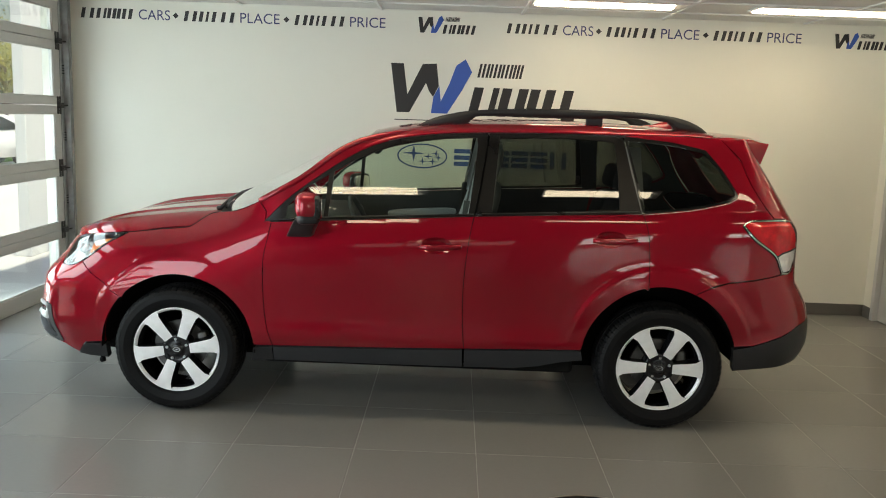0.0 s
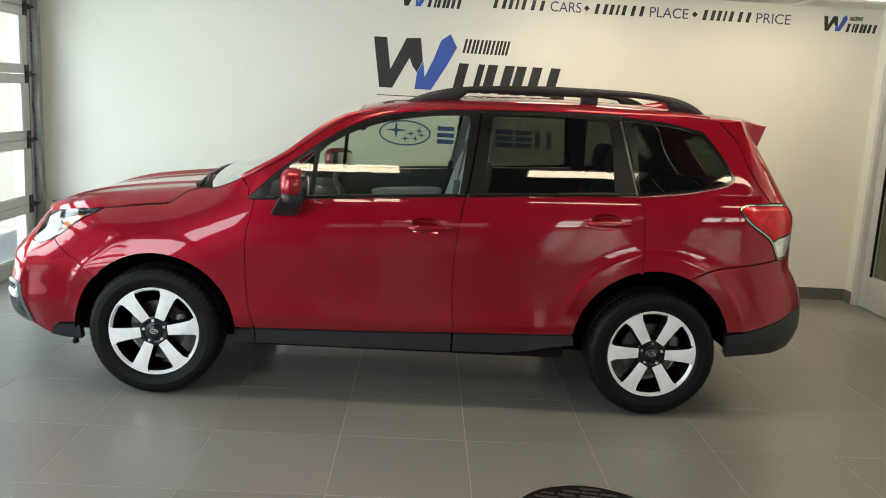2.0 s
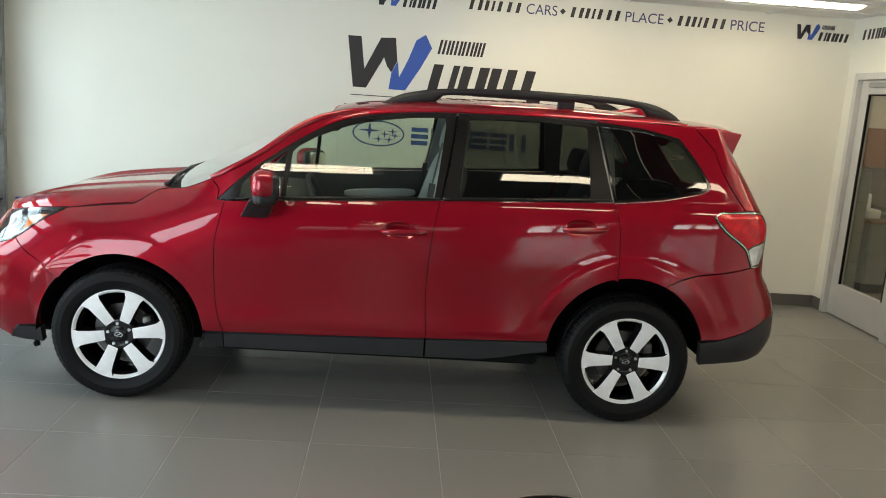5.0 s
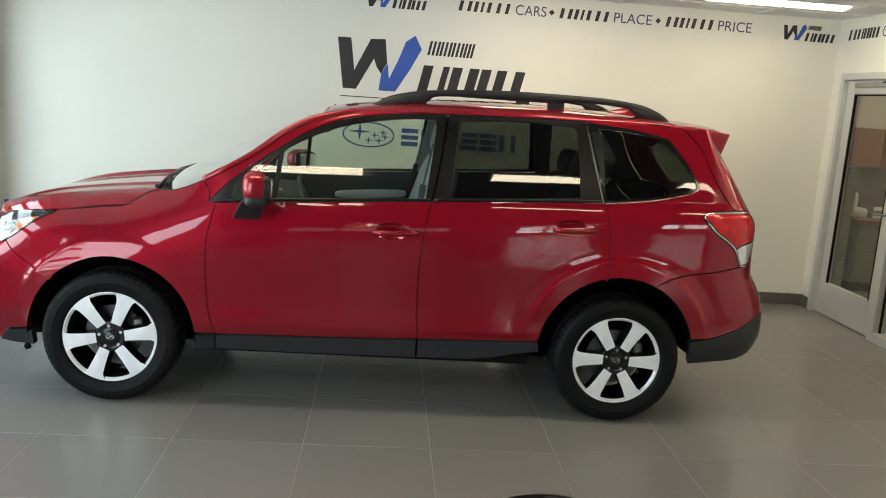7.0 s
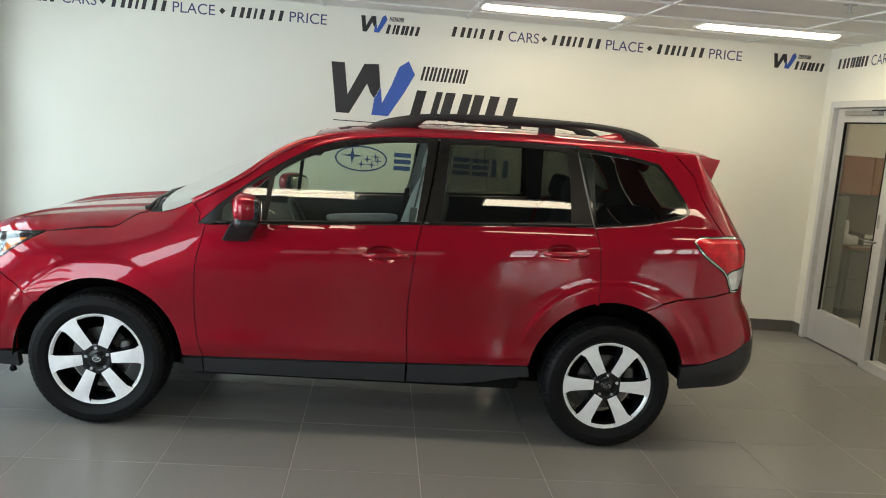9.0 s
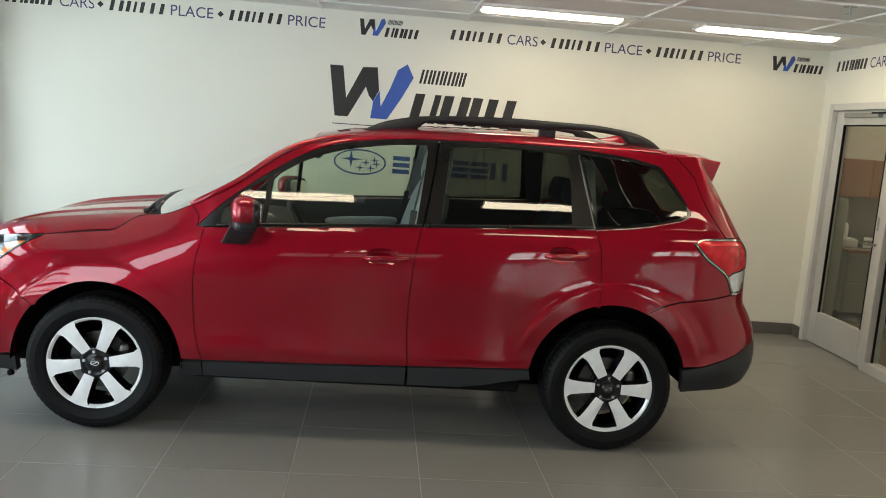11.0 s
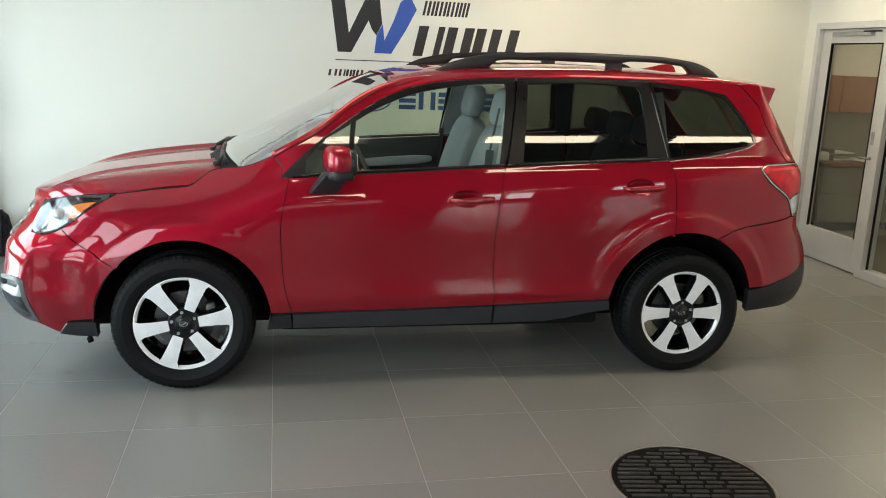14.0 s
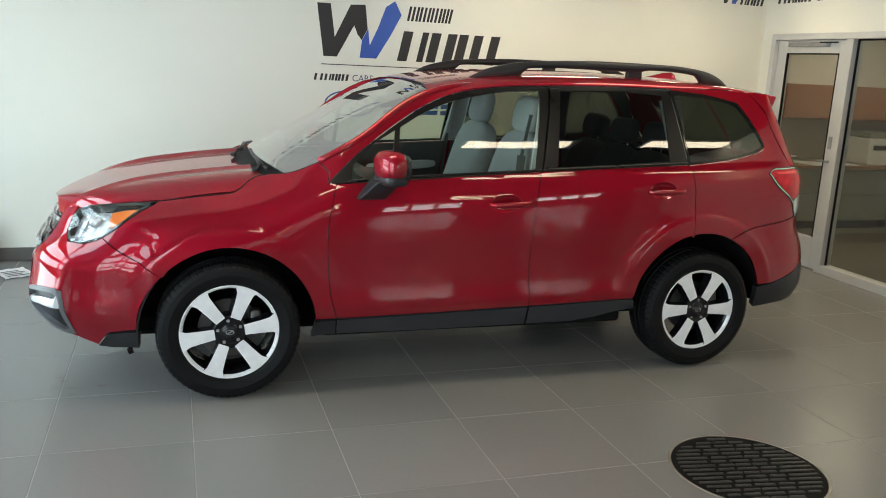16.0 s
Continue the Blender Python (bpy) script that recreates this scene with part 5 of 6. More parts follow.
def overhead_door(name, m, width, solid=0):
    """A glazed sectional door in an opening; m takes (along, into the room, up) to the world. solid: rows, from below,
    closed against floor glare.
    """
    d = tagged(new(name), "closed overhead door of white aluminium sections with clear panes", "overhead door", kind="structure")
    d.empty_display_size = 0.1

    def put(nm, bm, mat, label="", parent=d):
        bmesh.ops.transform(bm, matrix=m, verts=bm.verts)
        bmesh.ops.recalc_face_normals(bm, faces=bm.faces)
        return part(nm, bm, mat, parent, label)
    cols = 3
    st = 0.115
    pane = (width - st * (cols + 1)) / cols
    for z0, z1 in RAILS:
        mid = (z0 + z1) / 2
        if 0.2 < mid < 2.4:
            bm = boxes(((0, -0.045, z0), (width, 0.0, mid - 0.002)), ((0, -0.045, mid + 0.002), (width, 0.0, z1)), bevel=0.003)
        else:
            bm = boxes(((0, -0.045, z0), (width, 0.0, z1)), bevel=0.003)
        put("rail", bm, M_WHITE_ALU)
    for row, ((_, a), (b, _)) in enumerate(zip(RAILS, RAILS[1:])):
        for c in range(cols + 1):
            x = c * (pane + st)
            put("stile", boxes(((x, -0.043, a), (x + st, -0.002, b)), bevel=0.003), M_WHITE_ALU)
        for c in range(cols):
            x = st + c * (pane + st)
            # blind panels added to unseen doors, to keep window glare off the floor
            if row < solid:
                put("infill_panel", boxes(((x, -0.034, a), (x + pane, -0.010, b))), M_WHITE_ALU)
                continue
            g = put("pane", boxes(((x - 0.004, -0.026, a - 0.004), (x + pane + 0.004, -0.020, b + 0.004))), M_GLASS)
            g.visible_shadow = False
            put("glazing_bead", boxes(((x, -0.018, a), (x + 0.012, -0.008, b)), ((x + pane - 0.012, -0.018, a), (x + pane, -0.008, b)),
                                      ((x + 0.012, -0.018, a), (x + pane - 0.012, -0.008, a + 0.012)), ((x + 0.012, -0.018, b - 0.012), (x + pane - 0.012, -0.008, b)), bevel=0.002), M_WHITE_ALU)
    for side, e in ((-1, 0.0), (1, width)):
        bm = boxes(((e + side * 0.035, 0.0, 0.05), (e + side * 0.04, 0.065, 2.62)), ((e + side * 0.035, 0.06, 0.05), (e + side * 0.085, 0.065, 2.62)), ((e + side * 0.08, 0.03, 0.05), (e + side * 0.085, 0.065, 2.62)), bevel=0.001)
        put("track", bm, M_TRACK, "galvanised steel door track")
        put("jamb_seal", boxes(((e - side * 0.012, -0.012, 0.0), (e + side * 0.03, 0.012, 2.55)), bevel=0.004), M_STEEL)
        for z0, z1 in RAILS[1:5]:
            zz = (z0 + z1) / 2
            bm = boxes(((e - side * 0.085, 0.001, zz - 0.075), (e - side * 0.055, 0.006, zz + 0.075)), ((e - side * 0.045, 0.001, zz - 0.075), (e - side * 0.015, 0.006, zz + 0.075)),
                       ((e - side * 0.085, 0.003, zz - 0.022), (e - side * 0.010, 0.030, zz + 0.022)), bevel=0.002)
            rod(bm, (e - side * 0.07, 0.028, zz), (e + side * 0.075, 0.040, zz), 0.007, 10)
            rod(bm, (e + side * 0.045, 0.042, zz), (e + side * 0.072, 0.042, zz), 0.022, 14)
            put("hinge_roller", bm, M_HINGE, "steel hinge with roller")
        for zz in (0.78, 1.33, 1.90):
            put("track_bracket", boxes(*[((e + side * 0.012, 0.012, zz + 0.022 * k), (e + side * 0.034, 0.018, zz + 0.022 * k + 0.009)) for k in range(4)]), M_DARK)
    return d


overhead_door("door_1", Matrix(((0, 1, 0, X_LEFT - 0.005), (1, 0, 0, DY0), (0, 0, 1, 0), (0, 0, 0, 1))), DY1 - DY0)
overhead_door("door_2", Matrix(((1, 0, 0, FX0), (0, 1, 0, Y_FRONT - 0.005), (0, 0, 1, 0), (0, 0, 0, 1))), FX1 - FX0, 1)

overhead_door("door_5", Matrix(((0, 1, 0, X_LEFT - 0.005), (1, 0, 0, NY0), (0, 0, 1, 0), (0, 0, 0, 1))), NY1 - NY0)
overhead_door("door_6", Matrix(((1, 0, 0, HX0), (0, 1, 0, Y_FRONT - 0.005), (0, 0, 1, 0), (0, 0, 0, 1))), HX1 - HX0, 2)
overhead_door("door_4", Matrix(((1, 0, 0, GX0), (0, 1, 0, Y_FRONT - 0.005), (0, 0, 1, 0), (0, 0, 0, 1))), GX1 - GX0, 2)

# ---- office front: aluminium frame, door and fixed pane ----
front = tagged(new("window_1"), "aluminium framed office glazing with a fixed clear pane", "glazing", kind="structure")
xa, xb = X_RIGHT - 0.012, X_RIGHT + 0.105
MY0, MY1 = 1.872, 1.946
for nm, a, b in (("jamb", (xa, OY1 - 0.055, 0), (xb, OY1, OZ)), ("head", (xa, OY0, OZ - 0.055), (xb, OY1 - 0.055, OZ)), ("mullion", (xa, MY0, 0), (xb, MY1, OZ - 0.055)),
                 ("jamb", (xa, OY0, 0), (xb, OY0 + 0.055, OZ - 0.055)), ("bottom_rail", (xa, OY0 + 0.055, 0), (xb, MY0, 0.075))):
    part(nm, boxes((a, b), bevel=0.003), M_ALU, front)
part("gasket", boxes(((xa + 0.050, MY0 - 0.014, 0.075), (xa + 0.064, MY0, OZ - 0.055)), ((xa + 0.050, OY0 + 0.055, OZ - 0.069), (xa + 0.064, MY0, OZ - 0.055))), M_DARK, front, "black glazing gasket")
g = part("pane", boxes(((xa + 0.054, OY0 + 0.05, 0.07), (xa + 0.060, MY0 + 0.004, OZ - 0.05))), M_GLASS, front)
g.visible_shadow = False

leaf = tagged(new("door_3"), "closed aluminium office door with a tall clear pane", "door", kind="structure")
y0, y1, z0, z1 = MY1 + 0.004, OY1 - 0.059, 0.008, OZ - 0.059
xa, xb = X_RIGHT + 0.030, X_RIGHT + 0.075
for nm, a, b in (("stile", (xa, y0, z0), (xb, y0 + 0.105, z1)), ("stile", (xa, y1 - 0.125, z0), (xb, y1, z1)), ("top_rail", (xa, y0 + 0.105, z1 - 0.115), (xb, y1 - 0.125, z1)), ("bottom_rail", (xa, y0 + 0.105, z0), (xb, y1 - 0.125, 0.29))):
    part(nm, boxes((a, b), bevel=0.003), M_ALU, leaf)
g = part("pane", boxes(((xa + 0.02, y0 + 0.10, 0.285), (xa + 0.026, y1 - 0.12, z1 - 0.11))), M_GLASS, leaf)
g.visible_shadow = False
part("glazing_bead", boxes(((xa - 0.002, y0 + 0.105, 0.29), (xa + 0.018, y0 + 0.117, z1 - 0.115)), ((xa - 0.002, y1 - 0.137, 0.29), (xa + 0.018, y1 - 0.125, z1 - 0.115)),
                           ((xa - 0.002, y0 + 0.117, z1 - 0.127), (xa + 0.018, y1 - 0.137, z1 - 0.115))), M_DARK, leaf, "dark glazing bead")
bm = boxes(((xa - 0.045, y0 + 0.22, z1 - 0.060), (xa - 0.001, y1 - 0.18, z1 - 0.022)), bevel=0.006)
cl = part("door_closer", bm, M_STEEL, leaf, "grey metal door closer")
bm = bmesh.new()
box(bm, (xa - 0.055, y0 + 0.10, z1 - 0.030), (xa - 0.030, y0 + 0.30, z1 - 0.018), 0.003)
part("closer_arm", bm, M_DARK, cl)
bm = boxes(((xa - 0.012, y0 + 0.030, 1.10), (xa - 0.001, y0 + 0.075, 1.21)), bevel=0.003)
part("lock_plate", bm, M_STEEL, leaf, "brushed steel lock plate")
bm = bmesh.new()
rod(bm, (xa - 0.001, y0 + 0.05, 0.99), (xa - 0.04, y0 + 0.05, 0.99), 0.011, 12)
tube(bm, [(xa - 0.04, y0 + 0.05, 0.99), (xa - 0.045, y0 + 0.09, 0.99), (xa - 0.04, y0 + 0.15, 0.985)], 0.010, 8)
part("lever_handle", bm, M_STEEL, leaf, "steel lever handle", True)

# ---- office behind the glass ----
M_OFFICE = material("office_wall_paint", (0.62, 0.58, 0.50), 0.6, var=0.03, scale=1.5, bump=0.1, bump_scale=200)
M_PANEL = material("beige_fabric_panel", (0.34, 0.31, 0.26), 0.9, var=0.06, bump=0.2, bump_scale=260)
M_BROWN = material("brown_laminate", (0.26, 0.105, 0.045), 0.42, var=0.12, scale=5, stretch=(0.3, 1, 4))
M_WOODTOP = material("medium_oak_laminate", (0.23, 0.12, 0.06), 0.4, var=0.15, scale=6, stretch=(0.3, 3, 1))
M_CABGREY = material("grey_green_steel", (0.20, 0.205, 0.17), 0.45, var=0.05)
M_PAPER = material("white_paper", (0.78, 0.77, 0.74), 0.8, var=0.04)
M_MACHINE = material("off_white_plastic", (0.62, 0.61, 0.57), 0.45, var=0.04)
M_CARPET = material("brown_carpet", (0.12, 0.105, 0.08), 0.95, var=0.15, scale=20, bump=0.4, bump_scale=300)
OB = 4.30
tagged(finish("wall_office", boxes(((X_RIGHT + T, OB, 0), (9.6, OB + T, 2.9)), ((9.4, -3.2, 0), (9.6, OB, 2.9)), ((X_RIGHT + T, -3.2, 0), (9.4, -3.04, 2.9)), ((X_RIGHT, Y_BACK + T, 0), (X_RIGHT + T, OB + T, 2.9))), M_OFFICE), "beige painted office wall", "wall", kind="structure")
tagged(finish("office_floor", boxes(((X_RIGHT + T, -3.04, -0.003), (9.4, OB, 0.003))), M_CARPET), "brown office carpet", "floor", kind="structure")
tagged(finish("baseboard_office", boxes(((X_RIGHT + T, OB - 0.012, 0.003), (9.4, OB, 0.10))), M_BASE), "dark vinyl baseboard", "baseboard", kind="structure")

hutch = thing("wall_cupboard", "brown laminate overhead cupboards on the office wall", "cupboard")
part("carcass", boxes(((5.55, 3.98, 1.27), (8.8, OB - 0.004, 1.64)), bevel=0.004), M_BROWN, hutch)
for k in range(4):
    a = 5.55 + k * 0.8125
    part("cupboard_door", boxes(((a + 0.004, 3.960, 1.262), (a + 0.8085, 3.978, 1.648)), bevel=0.003), M_BROWN, hutch)
board = thing("panel", "beige fabric pin panel behind the desk", "panel")
part("fabric", boxes(((5.55, OB - 0.035, 0.76), (8.8, OB - 0.005, 1.262)), bevel=0.006), M_PANEL, board)
desk = thing("desk", "long office desk with oak top and grey steel base", "desk")
part("worktop", boxes(((6.06, 3.70, 0.715), (8.8, OB - 0.04, 0.750)), bevel=0.006), M_WOODTOP, desk)
for k in range(3):
    a = 6.10 + k * 0.90
    ped = part("pedestal", boxes(((a, 3.76, 0.10), (a + 0.86, OB - 0.06, 0.712)), bevel=0.005), M_CABGREY, desk)
    for q in range(2):
        part("drawer", boxes(((a + 0.01, 3.742, 0.12 + 0.295 * q), (a + 0.85, 3.758, 0.405 + 0.295 * q)), bevel=0.004), M_CABGREY, ped)
    part("plinth", boxes(((a + 0.02, 3.80, 0.004), (a + 0.84, 4.2, 0.098))), M_DARK, desk)
cab = thing("filing_cabinet", "tall grey-green steel filing cabinet with four drawers", "filing cabinet")
part("body", boxes(((5.62, 3.74, 0.004), (6.02, 4.25, 1.245)), bevel=0.005), M_CABGREY, cab)
for q in range(4):
    dr = part("drawer", boxes(((5.632, 3.722, 0.03 + q * 0.302), (6.008, 3.739, 0.322 + q * 0.302)), bevel=0.004), M_CABGREY, cab)
    part("drawer_pull", boxes(((5.76, 3.708, 0.24 + q * 0.302), (5.88, 3.721, 0.262 + q * 0.302)), bevel=0.003), M_STEEL, dr)
pr = thing("printer", "off-white office printer on the desk", "printer")
part("body", boxes(((7.50, 3.80, 0.752), (7.98, 4.22, 1.06)), bevel=0.015), M_MACHINE, pr)
part("lid", boxes(((7.51, 3.82, 1.062), (7.97, 4.20, 1.13)), bevel=0.012), M_CABGREY, pr, "grey printer lid")
part("tray_slot", boxes(((7.56, 3.792, 0.93), (7.80, 3.799, 0.985)), bevel=0.002), M_DARK, pr, "dark paper slot")
tray = thing("letter_tray", "grey letter tray with papers on the desk", "letter tray")
for q in range(2):
    part("shelf", boxes(((6.30, 3.86, 0.752 + q * 0.07), (6.58, 4.15, 0.758 + q * 0.07)), ((6.30, 3.86, 0.758 + q * 0.07), (6.306, 4.15, 0.80 + q * 0.07))), M_CABGREY, tray)
    part("papers", boxes(((6.32, 3.88, 0.759 + q * 0.07), (6.56, 4.14, 0.772 + q * 0.07))), M_PAPER, tray, "stack of white paper")
for k, (px, py, rz) in enumerate(((6.75, 3.85, 10), (6.98, 3.90, -15), (6.72, 3.98, 35), (7.2, 3.86, 5))):
    bm = bmesh.new()
    box(bm, (-0.105, -0.148, 0), (0.105, 0.148, 0.006 + 0.003 * k), 0.0, pose(px, py, 0.751, 0, 0, rz))
    tagged(finish("paper_stack", bm, M_PAPER), "loose white papers lying on the office desk", "paper", "papers on the desk")
jug = thing("phone", "white desk telephone on the office desk", "telephone")
bm = bmesh.new()
pillow(bm, (6.16, 3.92, 0.80), (0.16, 0.20, 0.10), 0.4)
part("base", bm, M_MACHINE, jug, "", True)
bm = bmesh.new()
pillow(bm, (6.12, 3.92, 0.90), (0.05, 0.09, 0.20), 0.5)
part("handset", bm, M_PAPER, jug, "", True)
st = thing("side_table", "small pale office side table with shelf", "side table")
part("top", boxes(((7.66, 3.05, 0.60), (8.2, 3.55, 0.625)), bevel=0.004), M_WOODTOP, st)
part("shelf", boxes(((7.68, 3.07, 0.36), (8.18, 3.53, 0.378)), bevel=0.003), M_MACHINE, st)
for a in (7.68, 8.15):
    for b in (3.07, 3.50):
        part("leg", boxes(((a, b, 0.004), (a + 0.03, b + 0.03, 0.60)), bevel=0.003), M_MACHINE, st)

# ---- ceiling lights ----
M_LOUVRE = material("white_fixture", (0.80, 0.79, 0.76), 0.35, var=0.02)


def troffer(x, y, length=1.07):
    t = thing("ceiling_light", "recessed linear fluorescent ceiling light, switched on", "ceiling light", "ceiling lights", at=(x, y, 0))
    part("housing", boxes(((0, -0.150, Z_CEIL - 0.006), (length + 0.10, -0.128, Z_CEIL + 0.011)), ((0, 0.128, Z_CEIL - 0.006), (length + 0.10, 0.150, Z_CEIL + 0.011)),
                          ((-0.02, -0.150, Z_CEIL - 0.006), (0, 0.150, Z_CEIL + 0.011)), ((length, -0.128, Z_CEIL - 0.004), (length + 0.10, 0.128, Z_CEIL + 0.011)), bevel=0.003), M_LOUVRE, t)
    bm = bmesh.new()
    n = 12
    rows = [[bm.verts.new((xx, 0.127 * math.cos(math.pi * i / n), Z_CEIL + 0.004 - 0.030 * math.sin(math.pi * i / n))) for i in range(n + 1)] for xx in (0.002, length - 0.002)]
    for i in range(n):
        bm.faces.new((rows[0][i], rows[1][i], rows[1][i + 1], rows[0][i + 1]))
    bm.faces.new(rows[0])
    bm.faces.new(rows[1][::-1])
    bmesh.ops.recalc_face_normals(bm, faces=bm.faces)
    part("diffuser", bm, M_TUBE, t, "glowing warm white diffuser", True)
    return t


lamp = troffer(2.06, 2.19, 1.04)
copy_thing(lamp, Matrix.Translation((3.745, 2.19, 0)))
for y in (-0.08, -3.05):
    for x in (0.02, 2.25, 4.15):
        copy_thing(lamp, Matrix.Translation((x, y, 0)))
for y in (-9.2, -12.4):
    for x in (0.6, 4.0, 7.4, 9.6):
        copy_thing(lamp, Matrix.Translation((x, y, 0)))
# two unseen lights, added to brighten the office behind the glass
copy_thing(lamp, Matrix.Translation((7.0, 1.6, 0)))
copy_thing(lamp, Matrix.Translation((6.4, 3.2, 0)))
spr = thing("sprinkler", "small chrome fire sprinkler head in the ceiling", "sprinkler")
bm = bmesh.new()
rod(bm, (4.13, 0.80, Z_CEIL + 0.011), (4.13, 0.80, Z_CEIL - 0.004), 0.04, 20)
part("escutcheon", bm, M_STEEL, spr)
bm = bmesh.new()
rod(bm, (4.13, 0.80, Z_CEIL - 0.004), (4.13, 0.80, Z_CEIL - 0.045), 0.009, 10)
rod(bm, (4.13, 0.80, Z_CEIL - 0.045), (4.13, 0.80, Z_CEIL - 0.049), 0.018, 14)
part("head", bm, M_STEEL, spr)

# ---- lettering on the walls ----
SLANT = 0.20
WALL_B = Matrix(((1, 0, 0, 0), (0, 0, -1, Y_BACK), (0, 1, 0, 0), (0, 0, 0, 1)))
WALL_R = Matrix(((0, 0, -1, X_RIGHT), (-1, 0, 0, 0), (0, 1, 0, 0), (0, 0, 0, 1)))


def sheet(bm, loop, m, depth=0.002):
    return prism(bm, loop, depth, m)


def bar_word(parent, x, z, w, h, weights, m, slant=SLANT, thick=0.36, mat=None):
    """A word as plain leaning bars, one or two to each letter's width."""
    tot = sum(weights)
    cx = x
    for wt in weights:
        lw = w * wt / tot
        pad = 0.05 * w / len(weights)
        stem = min(thick * h, lw * 0.62)
        count = max(1, round(lw / (1.8 * stem)))
        for i in range(count):
            a = cx + pad + (lw - 2 * pad - stem) * (i / (count - 1) if count > 1 else 0.5)
            bm = bmesh.new()
            sheet(bm, [(a, z), (a + stem, z), (a + stem + slant * h, z + h), (a + slant * h, z + h)], m)
            part("bar", bm, mat or M_INK, parent)
        cx += lw


def word(text, x, z, w, h, m, mat, parent):
    """Thin sans lettering fitted to a width and height."""
    cu = bpy.data.curves.new("lettering", "FONT")
    cu.body = text
    cu.extrude = 0.0
    tmp = bpy.data.objects.new("lettering", cu)
    me = bpy.data.meshes.new_from_object(tmp)
    bpy.data.objects.remove(tmp)
    bpy.data.curves.remove(cu)
    bm = bmesh.new()
    bm.from_mesh(me)
    bpy.data.meshes.remove(me)
    xs, ys = [v.co.x for v in bm.verts], [v.co.y for v in bm.verts]
    x0, x1, b0, b1 = min(xs), max(xs), min(ys), max(ys)
    for v in bm.verts:
        v.co = m @ Vector((x + (v.co.x - x0) / (x1 - x0) * w, z + (v.co.y - b0) / (b1 - b0) * h, 0.002))
    return part("word", bm, mat, parent)


W6 = (1.5, 1.0, 0.45, 1.1, 1.1, 0.95)


def slogan(name, m, x0, k, z, h, words=3):
    """Bold name bars and thin words, parted by small diamonds."""
    s = thing(name, "slogan of bold black bars and thin navy capitals on the wall", "wall lettering", "slogans along the wall")
    for i, (off, nw, tx, tw) in enumerate(((0.0, 0.47, "CARS", 0.275), (0.905, 0.455, "PLACE", 0.345), (1.875, 0.445, "PRICE", 0.31))[:words]):
        bar_word(s, x0 + off * k, z, nw * k, h, W6, m)
        word(tx, x0 + (off + nw + 0.045) * k, z, tw * k, h, m, M_NAVY, s)
        if i < 2:
            cx, cz, r = x0 + ((0.905 if i == 0 else 1.875) - 0.066) * k, z + h * 0.5, h * 0.30
            bm = bmesh.new()
            sheet(bm, [(cx - r, cz), (cx, cz - r), (cx + r, cz), (cx, cz + r)], m)
            part("diamond", bm, M_INK, s)
    return s


def brand_mark(name, m, x, z, k, group=""):
    """Zigzag mark with a blue tick and plain bars for the name; k is the height of the mark."""
    s = thing(name, "dealer sign: black zigzag, blue tick and black bars", "wall sign", group)
    zig = [(0.0, 0.89), (0.235, 0.89), (0.315, 0.33), (0.585, 0.89), (0.845, 0.905), (0.895, 0.50), (0.795, 0.30), (0.715, 0.40), (0.655, 0.55), (0.36, 0.0), (0.125, 0.0)]
    bm = bmesh.new()
    vs = sheet(bm, [(x + a * k, z + b * k) for a, b in zig], m)
    part("zigzag", bm, M_INK, s)
    tick = [(0.765, 0.0), (1.065, 0.0), (1.32, 0.42), (1.50, 0.77), (1.375, 1.0), (1.21, 0.885), (1.09, 0.55), (0.94, 0.22), (0.905, 0.50), (0.80, 0.30)]
    bm = bmesh.new()
    sheet(bm, [(x + a * k, z + b * k) for a, b in tick], m)
    part("blue_tick", bm, M_BLUE, s, "blue tick")
    bar_word(s, x + 1.59 * k, z + 0.68 * k, 0.83 * k, 0.25 * k, (1, 1, 1, 0.9), m, 0.2, 0.17)
    bar_word(s, x + 1.30 * k, z - 0.02 * k, 2.12 * k, 0.52 * k, (1.1, 0.45, 1.25, 1.2, 1.05), m, 0.22, 0.34)
    return s


def four_star(bm, cx, cz, rx, rz, m):
    """A four-pointed star with hollow flanks."""
    loop = []
    for i in range(8):
        a = math.pi / 4 * i
        r = 1.0 if i % 2 == 0 else 0.20
        loop.append((cx + rx * r * math.cos(a), cz + rz * r * math.sin(a)))
    return sheet(bm, loop, m)


slogan("slogan", WALL_B, -1.840, 1.0, 2.398, 0.086)
slogan("slogan", WALL_B, 1.888, 0.957, 2.392, 0.084)
slogan("slogan", WALL_R, -2.905, 0.98, 2.378, 0.084)
brand_mark("small_sign", WALL_B, 1.120, 2.372, 0.148, "small dealer signs")
brand_mark("small_sign", WALL_B, 4.735, 2.362, 0.138, "small dealer signs")
brand_mark("large_sign", WALL_B, 0.893, 1.682, 0.475)
tag = thing("tagline", "thin rule and small slogan under the dealer sign", "wall lettering")
bm = bmesh.new()
sheet(bm, [(0.935, 1.614), (2.62, 1.618), (2.62, 1.625), (0.935, 1.621)], WALL_B)
part("rule", bm, M_INK, tag)
for off, nw, tx, tw in ((0.0, 0.30, "CARS", 0.175), (0.60, 0.30, "PLACE", 0.22), (1.245, 0.30, "PRICE", 0.20)):
    bar_word(tag, 0.872 + off, 1.486, nw, 0.054, W6, WALL_B)
    word(tx, 0.872 + off + nw + 0.028, 1.486, tw, 0.054, WALL_B, M_NAVY, tag)
    if off < 1:
        bm = bmesh.new()
        cx = 0.872 + off + (0.56 if off == 0 else 0.60)
        sheet(bm, [(cx - 0.016, 1.513), (cx, 1.497), (cx + 0.016, 1.513), (cx, 1.529)], WALL_B)
        part("diamond", bm, M_INK, tag)
maker = thing("maker_sign", "blue oval with stars and blue bars on the wall", "wall sign")
bm = bmesh.new()
rings = []
